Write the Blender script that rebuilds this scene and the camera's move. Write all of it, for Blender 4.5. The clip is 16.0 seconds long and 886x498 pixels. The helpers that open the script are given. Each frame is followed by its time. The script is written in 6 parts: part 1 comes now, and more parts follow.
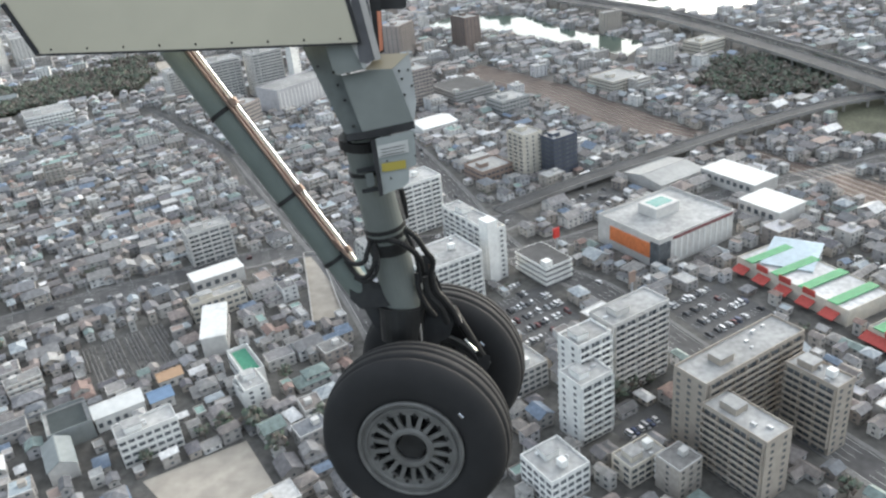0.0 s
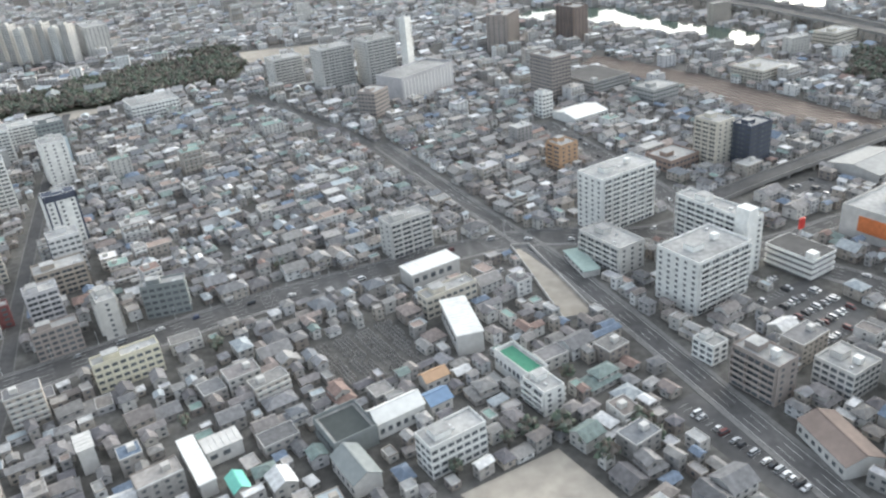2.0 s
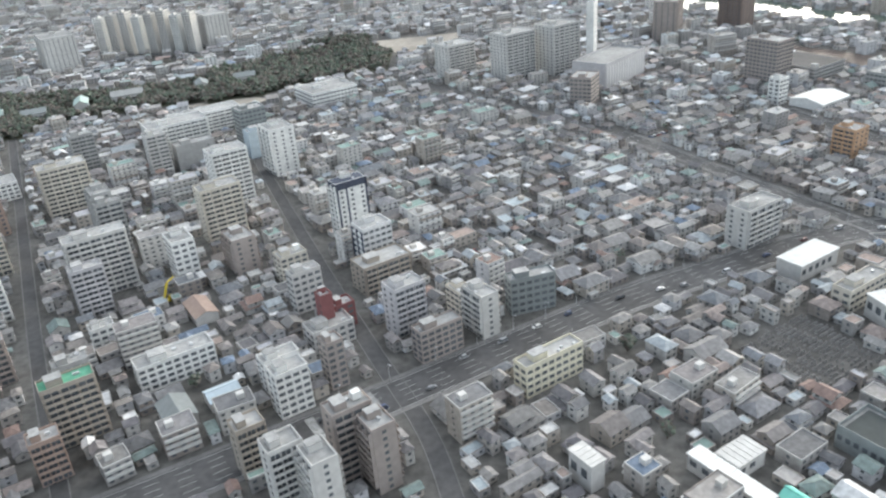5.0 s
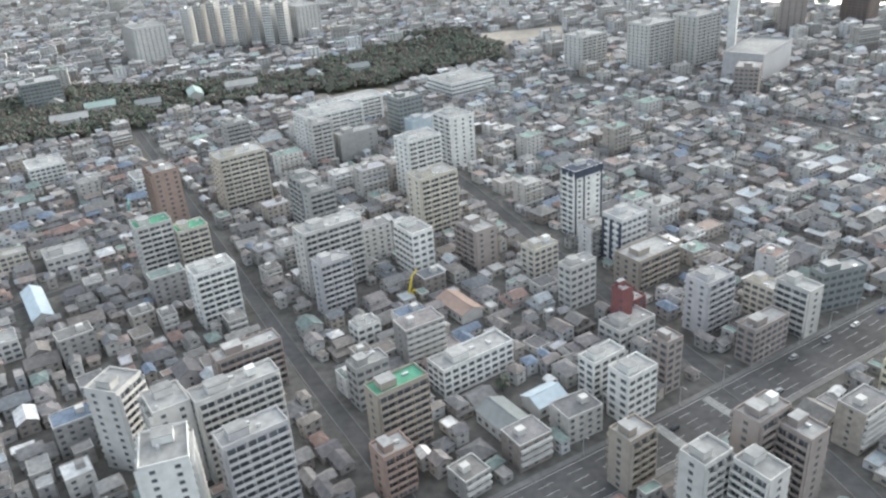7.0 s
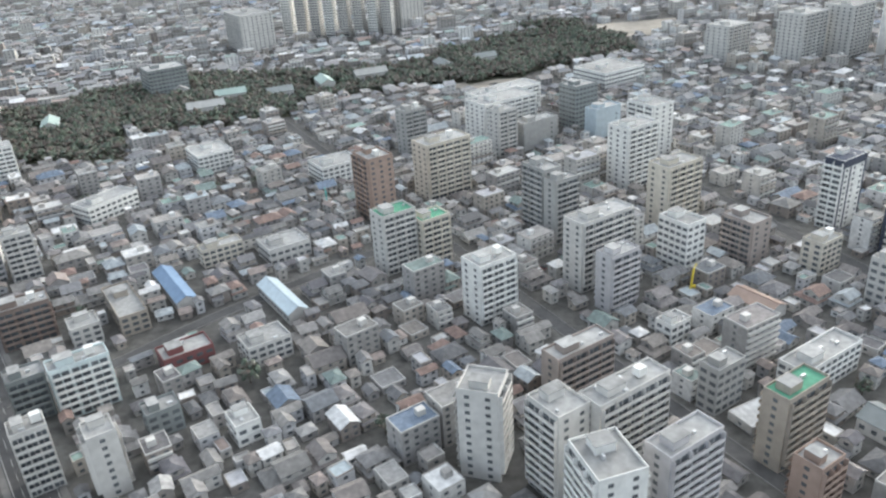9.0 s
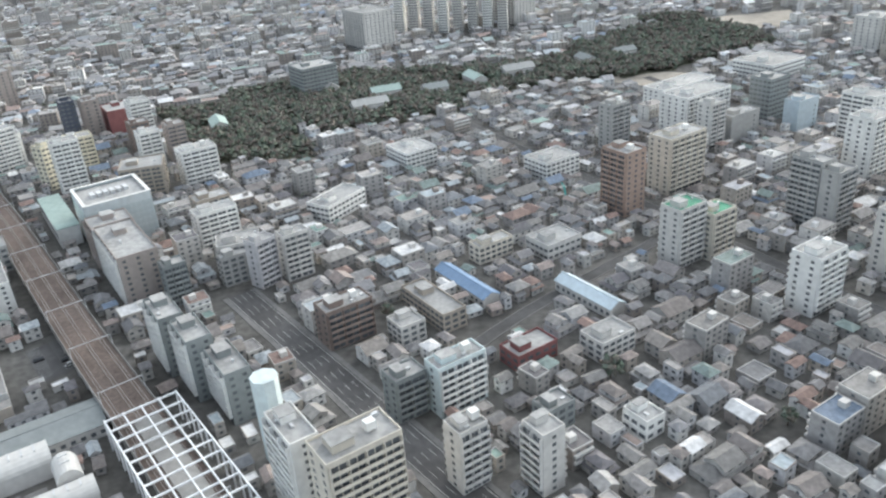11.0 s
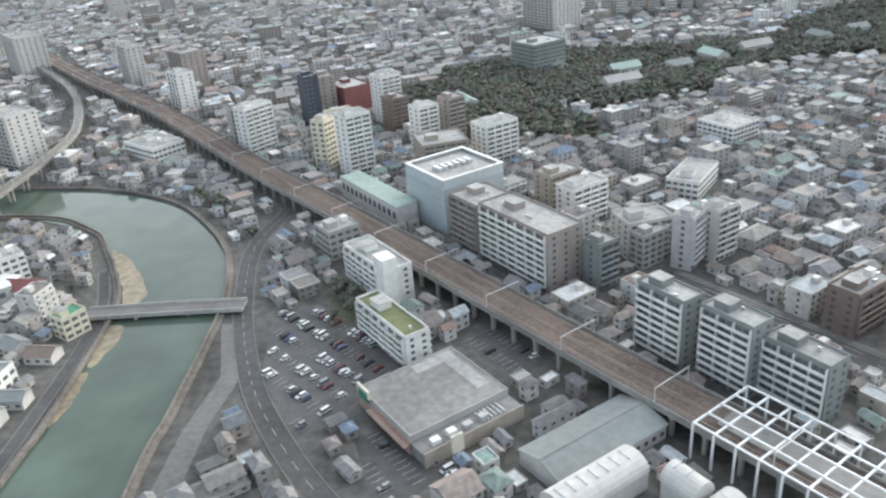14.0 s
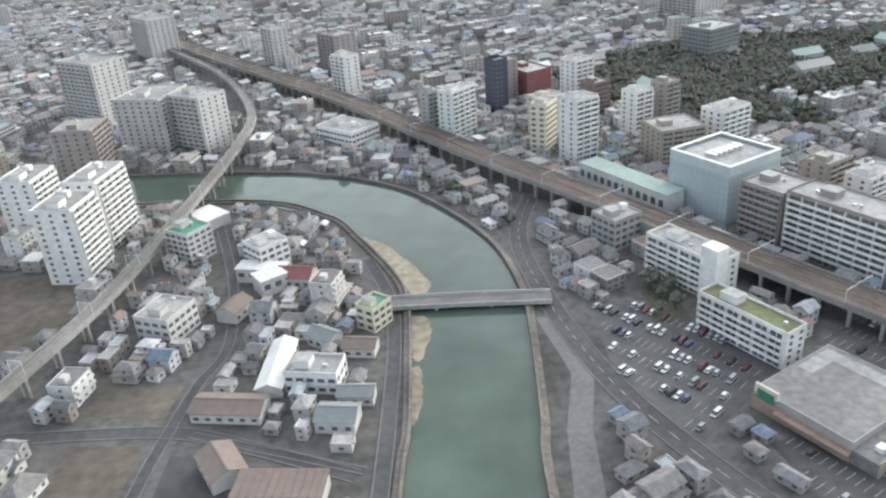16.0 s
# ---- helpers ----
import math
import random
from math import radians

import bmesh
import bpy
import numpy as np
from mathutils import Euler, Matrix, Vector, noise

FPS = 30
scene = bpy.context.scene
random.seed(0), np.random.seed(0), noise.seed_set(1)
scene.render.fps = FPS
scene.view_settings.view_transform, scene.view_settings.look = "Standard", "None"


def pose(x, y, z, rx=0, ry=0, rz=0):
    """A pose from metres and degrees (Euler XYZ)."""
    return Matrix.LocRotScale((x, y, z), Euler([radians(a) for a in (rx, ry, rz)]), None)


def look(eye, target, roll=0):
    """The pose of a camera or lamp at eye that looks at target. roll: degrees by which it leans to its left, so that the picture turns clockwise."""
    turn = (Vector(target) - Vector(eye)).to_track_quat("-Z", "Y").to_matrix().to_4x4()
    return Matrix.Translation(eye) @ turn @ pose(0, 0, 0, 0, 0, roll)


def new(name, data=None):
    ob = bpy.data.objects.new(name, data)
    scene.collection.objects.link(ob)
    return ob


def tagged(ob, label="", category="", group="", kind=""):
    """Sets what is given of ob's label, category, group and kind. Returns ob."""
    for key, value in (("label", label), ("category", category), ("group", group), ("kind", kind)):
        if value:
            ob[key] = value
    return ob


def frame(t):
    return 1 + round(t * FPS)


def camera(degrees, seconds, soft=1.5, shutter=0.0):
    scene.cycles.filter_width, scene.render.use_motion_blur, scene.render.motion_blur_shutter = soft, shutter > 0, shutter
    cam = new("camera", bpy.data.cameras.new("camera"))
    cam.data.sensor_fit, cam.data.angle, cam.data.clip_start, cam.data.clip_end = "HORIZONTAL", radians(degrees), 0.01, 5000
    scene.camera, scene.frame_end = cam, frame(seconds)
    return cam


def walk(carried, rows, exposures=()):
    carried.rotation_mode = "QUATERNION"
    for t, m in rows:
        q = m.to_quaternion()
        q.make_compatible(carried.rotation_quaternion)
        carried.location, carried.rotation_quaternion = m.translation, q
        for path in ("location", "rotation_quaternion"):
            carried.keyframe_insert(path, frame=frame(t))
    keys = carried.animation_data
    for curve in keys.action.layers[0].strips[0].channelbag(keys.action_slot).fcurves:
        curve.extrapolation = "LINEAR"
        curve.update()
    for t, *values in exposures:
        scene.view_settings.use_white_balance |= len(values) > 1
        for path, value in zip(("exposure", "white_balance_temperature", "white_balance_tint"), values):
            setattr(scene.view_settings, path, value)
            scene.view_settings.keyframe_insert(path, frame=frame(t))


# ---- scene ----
cam = camera(58.8, 16.0, soft=2.4)
METRES, EYE, TILT, LEAN, TURN = 560.0, 111.467, -26.8, 5.5, 0.0
ROWS = [
    (0.0, 0.0, 0.0, 0.0, 0.0, 0.0, -0.0),
    (0.5, -0.0309, 0.0089, -0.0019, -0.22, 0.05, 0.06),
    (1.0, -0.0617, 0.0174, -0.0037, -0.42, 0.08, -0.26),
    (1.5, -0.0921, 0.0253, -0.0051, -0.57, 0.14, -0.27),
    (2.0, -0.1222, 0.0331, -0.0067, -0.74, 0.26, -0.26),
    (2.5, -0.152, 0.0406, -0.0084, -0.92, 0.37, -0.31),
    (3.0, -0.1816, 0.0472, -0.0094, -1.09, 0.37, -0.02),
    (3.5, -0.2107, 0.0538, -0.0103, -1.2, 0.37, 0.01),
    (4.0, -0.2405, 0.0595, -0.0109, -1.39, 0.34, -0.07),
    (6.5, -0.3973, 0.1009, -0.0187, -2.58, 0.81, -0.31),
    (7.0, -0.4269, 0.1099, -0.0202, -2.68, 0.89, -0.41),
    (7.5, -0.4564, 0.1185, -0.0218, -2.77, 0.95, -0.47),
    (8.0, -0.4853, 0.1266, -0.0233, -2.8, 1.0, -0.73),
    (8.5, -0.5142, 0.1337, -0.0243, -2.79, 0.96, -0.9),
    (9.0, -0.5434, 0.1399, -0.0249, -2.74, 0.89, -0.95),
    (11.5, -0.7072, 0.1516, -0.0272, -2.87, 0.62, 0.0),
    (12.0, -0.7371, 0.1656, -0.0311, -2.77, 1.02, 0.19),
    (12.5, -0.7664, 0.1776, -0.0352, -2.68, 1.41, 0.29),
    (13.0, -0.7956, 0.1878, -0.0374, -2.62, 1.47, 0.34),
    (13.5, -0.8245, 0.1964, -0.0384, -2.53, 1.27, 0.09),
    (14.0, -0.8534, 0.2038, -0.0389, -2.41, 0.99, -0.28),
    (14.5, -0.8822, 0.21, -0.0394, -2.24, 0.77, -0.47),
    (15.0, -0.9106, 0.2169, -0.0403, -2.01, 0.67, -0.64),
    (15.5, -0.9394, 0.2223, -0.0408, -1.76, 0.55, -0.98),
    (16.0, -0.9686, 0.2268, -0.0412, -1.46, 0.41, -0.99),
]
PATH = [(t, pose(0, 0, EYE, TILT, LEAN, TURN) @ pose(METRES * x, METRES * y, METRES * z, 90 + pitch, roll, yaw)) for t, x, y, z, yaw, pitch, roll in ROWS]
walk(cam, PATH, [(0.0, 1.25, 6520, 7), (16.0, 1.25, 6520, 7)])

# ---- sky, sun and exposure ----
world = bpy.data.worlds.new("overcast_sky")
scene.world = world
world.use_nodes = True
wn, wl = world.node_tree.nodes, world.node_tree.links
sky = wn.new("ShaderNodeTexSky")
sky.sky_type, sky.sun_disc = "NISHITA", False
sky.sun_elevation, sky.sun_rotation = radians(17), radians(40)
sky.air_density, sky.dust_density, sky.ozone_density = 1.0, 2.5, 2.0
grey = wn.new("ShaderNodeHueSaturation")
grey.inputs["Saturation"].default_value = 0.5
wl.new(sky.outputs[0], grey.inputs["Color"])
wl.new(grey.outputs[0], wn["Background"].inputs["Color"])
wn["Background"].inputs["Strength"].default_value = 0.15
sun = new("sun", bpy.data.lights.new("sun", "SUN"))
sun.data.energy, sun.data.angle, sun.data.color = 1.1, radians(130), (0.97, 0.98, 0.98)
sun.matrix_world = look((500, 600, 900), (0, 0, 0))


# ---- materials ----
def mat(name, col, rough=0.8, metal=0.0, grain=0.15, scale=0.6, big=0.12, bump=0.0, vary=0.0, spec=0.3):
    """A plain material with fine grain and larger stains; vary: spread of brightness from piece to piece."""
    m = bpy.data.materials.new(name)
    m.use_nodes = True
    n, l = m.node_tree.nodes, m.node_tree.links
    b = n["Principled BSDF"]
    b.inputs["Roughness"].default_value, b.inputs["Metallic"].default_value = rough, metal
    b.inputs["Specular IOR Level"].default_value = spec
    geo = n.new("ShaderNodeTexCoord")
    total = None
    for sc, amt in ((scale, grain), (scale * 0.09, big)):
        t = n.new("ShaderNodeTexNoise")
        t.inputs["Scale"].default_value, t.inputs["Detail"].default_value = sc, 5
        l.new(geo.outputs["Object"], t.inputs["Vector"])
        r = n.new("ShaderNodeMapRange")
        r.inputs["From Min"].default_value, r.inputs["From Max"].default_value = 0.3, 0.7
        r.inputs["To Min"].default_value, r.inputs["To Max"].default_value = 1 - amt, 1 + amt
        l.new(t.outputs["Fac"], r.inputs["Value"])
        if total is None:
            total, fine = r.outputs[0], t
        else:
            k = n.new("ShaderNodeMath")
            k.operation = "MULTIPLY"
            l.new(total, k.inputs[0]), l.new(r.outputs[0], k.inputs[1])
            total = k.outputs[0]
    if vary:
        o = n.new("ShaderNodeObjectInfo")
        r = n.new("ShaderNodeMapRange")
        r.inputs["To Min"].default_value, r.inputs["To Max"].default_value = 1 - vary, 1 + vary
        l.new(o.outputs["Random"], r.inputs["Value"])
        k = n.new("ShaderNodeMath")
        k.operation = "MULTIPLY"
        l.new(total, k.inputs[0]), l.new(r.outputs[0], k.inputs[1])
        total = k.outputs[0]
    mul = n.new("ShaderNodeVectorMath")
    mul.operation = "SCALE"
    mul.inputs[0].default_value = col[:3]
    l.new(total, mul.inputs["Scale"])
    l.new(mul.outputs[0], b.inputs["Base Color"])
    if bump:
        bp = n.new("ShaderNodeBump")
        bp.inputs["Strength"].default_value = bump
        l.new(fine.outputs["Fac"], bp.inputs["Height"])
        l.new(bp.outputs[0], b.inputs["Normal"])
    return m


def palette(name, cols, rough=0.8, island=True, grain=0.18, scale=0.5):
    """A material whose colour is drawn from a palette, house by house."""
    m = mat(name, (1, 1, 1), rough, grain=grain, scale=scale)
    n, l = m.node_tree.nodes, m.node_tree.links
    src = n.new("ShaderNodeNewGeometry").outputs["Random Per Island"] if island else n.new("ShaderNodeObjectInfo").outputs["Random"]
    ramp = n.new("ShaderNodeValToRGB")
    ramp.color_ramp.interpolation = "CONSTANT"
    e = ramp.color_ramp.elements
    while len(e) < len(cols):
        e.new(0.5)
    for i, c in enumerate(cols):
        e[i].position, e[i].color = i / len(cols), (*c, 1)
    l.new(src, ramp.inputs["Fac"])
    for k in n:
        if k.type == "VECT_MATH":
            l.new(ramp.outputs["Color"], k.inputs[0])
    return m


WALL = {
    "white": (0.72, 0.72, 0.70), "pale": (0.55, 0.54, 0.52), "cream": (0.58, 0.54, 0.47), "tan": (0.37, 0.33, 0.285),
    "taupe": (0.33, 0.29, 0.27), "brown": (0.22, 0.175, 0.155), "rust": (0.34, 0.255, 0.215), "grey": (0.38, 0.38, 0.37),
    "slate": (0.24, 0.26, 0.26), "lilac": (0.50, 0.49, 0.50), "skyblue": (0.47, 0.55, 0.60), "navy": (0.07, 0.08, 0.11),
    "yellow": (0.64, 0.60, 0.48), "red": (0.22, 0.095, 0.095), "mist": (0.58, 0.66, 0.67), "mint": (0.20, 0.55, 0.46), "teal": (0.36, 0.45, 0.42), "orange": (0.48, 0.32, 0.21),
    "blue": (0.20, 0.29, 0.42), "dark": (0.06, 0.07, 0.07), "glassblue": (0.52, 0.57, 0.59), "monochrome": (0.62, 0.62, 0.62)}
PAINT = {k: mat("wall_" + k, c, 0.85, grain=0.10, scale=0.35, big=0.14, vary=0.06) for k, c in WALL.items()}
ROOFCOL = {"flat": (0.34, 0.34, 0.335), "green": (0.10, 0.28, 0.19), "moss": (0.13, 0.14, 0.075), "white": (0.52, 0.52, 0.52)}
ROOF = {k: mat("roof_" + k, c, 0.9, grain=0.2, scale=0.4, big=0.25, vary=0.15) for k, c in ROOFCOL.items()}
GLASS = mat("window_glass", (0.115, 0.125, 0.135), 0.22, grain=0.3, scale=0.25, spec=0.5)
GLASSB = mat("curtain_glass", (0.43, 0.49, 0.51), 0.15, grain=0.2, scale=0.2, spec=0.6)
# Flat dark tone for the shade inside galleries and parking floors.
SHADE = mat("recess_shade", (0.17, 0.17, 0.175), 0.6, grain=0.3, scale=0.3)
CONC = mat("concrete", (0.27, 0.262, 0.25), 0.9, grain=0.15, scale=0.4, big=0.25)
PALEC = mat("pale_concrete", (0.40, 0.39, 0.375), 0.9, grain=0.15, scale=0.4, big=0.25)
DARKC = mat("dark_concrete", (0.22, 0.215, 0.21), 0.9, grain=0.2, scale=0.4, big=0.25)
METAL = mat("painted_steel", (0.55, 0.56, 0.57), 0.45, 0.3, grain=0.1)
WHITEST = mat("white_steel", (0.78, 0.79, 0.80), 0.5, grain=0.06)
ASPH = mat("asphalt", (0.085, 0.084, 0.085), 0.92, grain=0.18, scale=0.3, big=0.3)
LOT = mat("parking_asphalt", (0.092, 0.091, 0.092), 0.92, grain=0.18, scale=0.2, big=0.3)
GROUND = mat("city_ground", (0.105, 0.102, 0.097), 0.95, grain=0.3, scale=0.25, big=0.35)
PAVE = mat("pavement_slabs", (0.165, 0.162, 0.16), 0.9, grain=0.15, scale=0.5, big=0.2)
PAINTW = mat("road_paint", (0.45, 0.45, 0.44), 0.7, grain=0.25)
BALLAST = mat("ballast", (0.125, 0.098, 0.085), 0.95, grain=0.3, scale=0.7, big=0.25)
STEELR = mat("rail_steel", (0.35, 0.32, 0.30), 0.35, 0.8, grain=0.1)
SAND = mat("sand", (0.33, 0.30, 0.26), 0.95, grain=0.15, scale=0.15, big=0.3)
SOIL = mat("field_soil", (0.125, 0.11, 0.092), 0.95, grain=0.25, scale=0.2, big=0.3)
GRASS = mat("dry_grass", (0.085, 0.088, 0.062), 0.95, grain=0.3, scale=0.5, big=0.3)
TURF = mat("green_court", (0.06, 0.21, 0.14), 0.85, grain=0.12)
WALLSTAIN = mat("stained_river_wall", (0.165, 0.15, 0.135), 0.9, grain=0.25, scale=0.5, big=0.35)
WETSAND = mat("wet_sand", (0.235, 0.20, 0.14), 0.5, grain=0.35, scale=0.25, big=0.3)
WATER = mat("river_water", (0.075, 0.105, 0.085), 0.08, grain=0.2, scale=0.05, big=0.35, bump=0.02, spec=0.22)
BARK = mat("bark", (0.10, 0.08, 0.06), 0.95)
LEAF = palette("foliage", [(0.11, 0.14, 0.105), (0.125, 0.15, 0.115), (0.14, 0.15, 0.12), (0.145, 0.14, 0.12), (0.10, 0.12, 0.10), (0.15, 0.135, 0.12), (0.13, 0.11, 0.095), (0.115, 0.098, 0.085)], 0.9)
WALLS_MIX = [(0.56, 0.55, 0.53), (0.45, 0.44, 0.42), (0.37, 0.35, 0.33), (0.63, 0.63, 0.62), (0.31, 0.30, 0.29), (0.41, 0.375, 0.335), (0.51, 0.51, 0.52), (0.27, 0.24, 0.22), (0.48, 0.465, 0.44), (0.34, 0.33, 0.325)]
ROOFS_MIX = [(0.17, 0.17, 0.175), (0.22, 0.215, 0.215), (0.13, 0.13, 0.135), (0.25, 0.24, 0.235), (0.20, 0.18, 0.17), (0.165, 0.175, 0.19), (0.31, 0.305, 0.30), (0.20, 0.195, 0.20),
             (0.23, 0.165, 0.145), (0.22, 0.22, 0.23), (0.15, 0.15, 0.155), (0.19, 0.185, 0.18), (0.24, 0.22, 0.205), (0.58, 0.58, 0.58), (0.145, 0.14, 0.145), (0.26, 0.25, 0.24),
             (0.15, 0.19, 0.25), (0.145, 0.14, 0.15), (0.21, 0.195, 0.19), (0.26, 0.22, 0.205), (0.33, 0.36, 0.38), (0.18, 0.165, 0.16), (0.22, 0.205, 0.205), (0.18, 0.225, 0.215), (0.19, 0.19, 0.195), (0.235, 0.23, 0.225)]
FLATS_MIX = [(0.36, 0.36, 0.355), (0.44, 0.44, 0.435), (0.26, 0.26, 0.255), (0.64, 0.64, 0.64), (0.34, 0.32, 0.305), (0.40, 0.40, 0.42), (0.22, 0.30, 0.275), (0.30, 0.29, 0.285), (0.38, 0.36, 0.345), (0.34, 0.385, 0.41), (0.31, 0.25, 0.225)]
# House roofs again, lifted paler so that distance haze sits in the colour.
RMIX_HAZED = palette("hazed_roofs", [tuple(0.07 + 1.15 * v for v in q) for q in ROOFS_MIX], 0.75, grain=0.2)
WMIX_I, RMIX_I = palette("house_walls", WALLS_MIX), palette("house_roofs", ROOFS_MIX, 0.75, grain=0.25)
FMIX_I = palette("flat_roofs", FLATS_MIX, 0.9, grain=0.2)
WMIX_O, RMIX_O = palette("house_wall", WALLS_MIX, island=False), palette("house_roof", ROOFS_MIX, 0.75, island=False, grain=0.25)


# ---- mesh helpers ----
SCALE = 8 / 15  # all plans below are in full-size metres; the whole place stands at this scale


class Geo:
    """Collects boxes, prisms and faces for one mesh."""

    def __init__(self):
        self.v, self.f, self.m = [], [], []

    def add(self, vs, fs, mi=0):
        k = len(self.v)
        self.v += vs
        self.f += [tuple(k + i for i in q) for q in fs]
        self.m += [mi] * len(fs)
        return self

    def box(self, x0, x1, y0, y1, z0, z1, mi=0):
        return self.add([(x0, y0, z0), (x1, y0, z0), (x1, y1, z0), (x0, y1, z0), (x0, y0, z1), (x1, y0, z1), (x1, y1, z1), (x0, y1, z1)],
                        [(3, 2, 1, 0), (4, 5, 6, 7), (0, 1, 5, 4), (1, 2, 6, 5), (2, 3, 7, 6), (3, 0, 4, 7)], mi)

    def prism(self, poly, z0, z1, mi=0):
        n = len(poly)
        area = sum(poly[i][0] * poly[(i + 1) % n][1] - poly[(i + 1) % n][0] * poly[i][1] for i in range(n))
        p = list(poly) if area > 0 else list(reversed(poly))
        vs = [(x, y, z0) for x, y in p] + [(x, y, z1) for x, y in p]
        fs = [tuple(range(n - 1, -1, -1)), tuple(range(n, 2 * n))] + [(i, (i + 1) % n, n + (i + 1) % n, n + i) for i in range(n)]
        return self.add(vs, fs, mi)

    def beam(self, a, b, w, h=None, mi=0):
        """A bar of square section from a to b."""
        a, b = Vector(a), Vector(b)
        h = h or w
        d = (b - a).normalized()
        s = d.cross(Vector((0, 0, 1)))
        s = s.normalized() if s.length > 1e-4 else Vector((1, 0, 0))
        u = s.cross(d).normalized()
        vs = [tuple(p + s * i * w / 2 + u * j * h / 2) for p in (a, b) for i, j in ((-1, -1), (1, -1), (1, 1), (-1, 1))]
        return self.add(vs, [(0, 3, 2, 1), (4, 5, 6, 7), (0, 1, 5, 4), (1, 2, 6, 5), (2, 3, 7, 6), (3, 0, 4, 7)], mi)

    def tube(self, a, b, r, r2=None, n=12, mi=0):
        a, b = Vector(a), Vector(b)
        r2 = r if r2 is None else r2
        d = (b - a).normalized()
        s = d.cross(Vector((0.3, 0.5, 0.81))).normalized()
        u = d.cross(s)
        vs = [tuple(p + (s * math.cos(2 * math.pi * i / n) + u * math.sin(2 * math.pi * i / n)) * q) for p, q in ((a, r), (b, r2)) for i in range(n)]
        fs = [tuple(range(n - 1, -1, -1)), tuple(range(n, 2 * n))] + [(i, (i + 1) % n, n + (i + 1) % n, n + i) for i in range(n)]
        return self.add(vs, fs, mi)

    def mesh(self, name, mats):
        me = bpy.data.meshes.new(name)
        me.from_pydata(self.v, [], self.f)
        for k in (mats if isinstance(mats, (list, tuple)) else [mats]):
            me.materials.append(k)
        me.polygons.foreach_set("material_index", self.m)
        me.update()
        return me


def part(name, data, parent, m=None, label=""):
    """Links a mesh as one object under a thing or a part."""
    ob = new(name, data)
    ob.parent = parent
    if m is not None:
        ob.matrix_local = m
    return tagged(ob, label) if label else ob


def thing(name, label, category, m, group="", kind="", data=None):
    ob = new(name, data)
    ob.matrix_world = Matrix.Scale(SCALE, 4) @ m
    return tagged(ob, label, category, group, kind)


# ---- plan: where the ground is already taken ----
X0, Y0, CELL = -2000.0, 100.0, 2.0
NX, NY = 1450, 1000
taken = np.zeros((NX, NY), dtype=bool)
GX, GY = np.meshgrid(X0 + (np.arange(NX) + 0.5) * CELL, Y0 + (np.arange(NY) + 0.5) * CELL, indexing="ij")


def take_rect(x, y, w, d, yaw, margin=1.5):
    c, s = math.cos(radians(yaw)), math.sin(radians(yaw))
    u, v = (GX - x) * c + (GY - y) * s, -(GX - x) * s + (GY - y) * c
    taken[(abs(u) < w / 2 + margin) & (abs(v) < d / 2 + margin)] = True


def take_line(pts, width):
    for (ax, ay, *_), (bx, by, *_) in zip(pts, pts[1:]):
        L2 = (bx - ax) ** 2 + (by - ay) ** 2
        k = np.clip(((GX - ax) * (bx - ax) + (GY - ay) * (by - ay)) / L2, 0, 1)
        taken[(GX - ax - k * (bx - ax)) ** 2 + (GY - ay - k * (by - ay)) ** 2 < (width / 2) ** 2] = True


def inside(poly, x, y):
    r = np.zeros(np.shape(x), dtype=bool)
    for (ax, ay), (bx, by) in zip(poly, poly[1:] + poly[:1]):
        if ay != by:
            r ^= ((ay > y) != (by > y)) & (x < (bx - ax) * (y - ay) / (by - ay) + ax)
    return r


def take_poly(poly):
    taken[inside(poly, GX, GY)] = True


def take_spot(x, y, w, d, yaw):
    """Marks a small footprint as taken."""
    r = int(math.hypot(w, d) / 2 / CELL) + 2
    i, j = int((x - X0) / CELL), int((y - Y0) / CELL)
    a, b = slice(max(0, i - r), i + r), slice(max(0, j - r), j + r)
    c, s = math.cos(radians(yaw)), math.sin(radians(yaw))
    gx, gy = GX[a, b] - x, GY[a, b] - y
    taken[a, b] |= (abs(gx * c + gy * s) < w / 2 + 0.1) & (abs(gy * c - gx * s) < d / 2 + 0.1)


def is_free(x, y):
    i, j = int((x - X0) / CELL), int((y - Y0) / CELL)
    return 0 <= i < NX and 0 <= j < NY and not taken[i, j]


def smooth(pts, n=6):
    """A Catmull-Rom line through the points."""
    p = [Vector((*q, 0)) if len(q) == 2 else Vector(q) for q in pts]
    p = [p[0] * 2 - p[1]] + p + [p[-1] * 2 - p[-2]]
    out = []
    for a, b, c, d in zip(p, p[1:], p[2:], p[3:]):
        for i in range(n):
            t = i / n
            out.append(((b * 2) + (c - a) * t + (a * 2 - b * 5 + c * 4 - d) * t * t + (b * 3 - a - c * 3 + d) * t ** 3) / 2)
    return out + [p[-2]]


def offset(line, k):
    out = []
    for i, p in enumerate(line):
        d = line[min(i + 1, len(line) - 1)] - line[max(i - 1, 0)]
        d.z = 0
        d.normalize()
        out.append(p + Vector((-d.y, d.x, 0)) * k)
    return out


def ribbon(g, line, a, b, z0, z1, mi=0):
    """A solid band along the line between the offsets a and b, from z0 to z1 over the line."""
    A, B = offset(line, a), offset(line, b)
    vs = [(p.x, p.y, p.z + z) for p, q in zip(A, B) for p, z in ((p, z0), (q, z0), (q, z1), (p, z1))]
    n = len(line)
    fs = []
    for i in range(n - 1):
        k = 4 * i
        fs += [(k, k + 1, k + 5, k + 4), (k + 1, k + 2, k + 6, k + 5), (k + 2, k + 3, k + 7, k + 6), (k + 3, k, k + 4, k + 7)]
    fs += [(3, 2, 1, 0), (4 * n - 4, 4 * n - 3, 4 * n - 2, 4 * n - 1)]
    return g.add(vs, fs, mi)


def at(x, y, z=0, yaw=0):
    return pose(x, y, z, 0, 0, yaw)


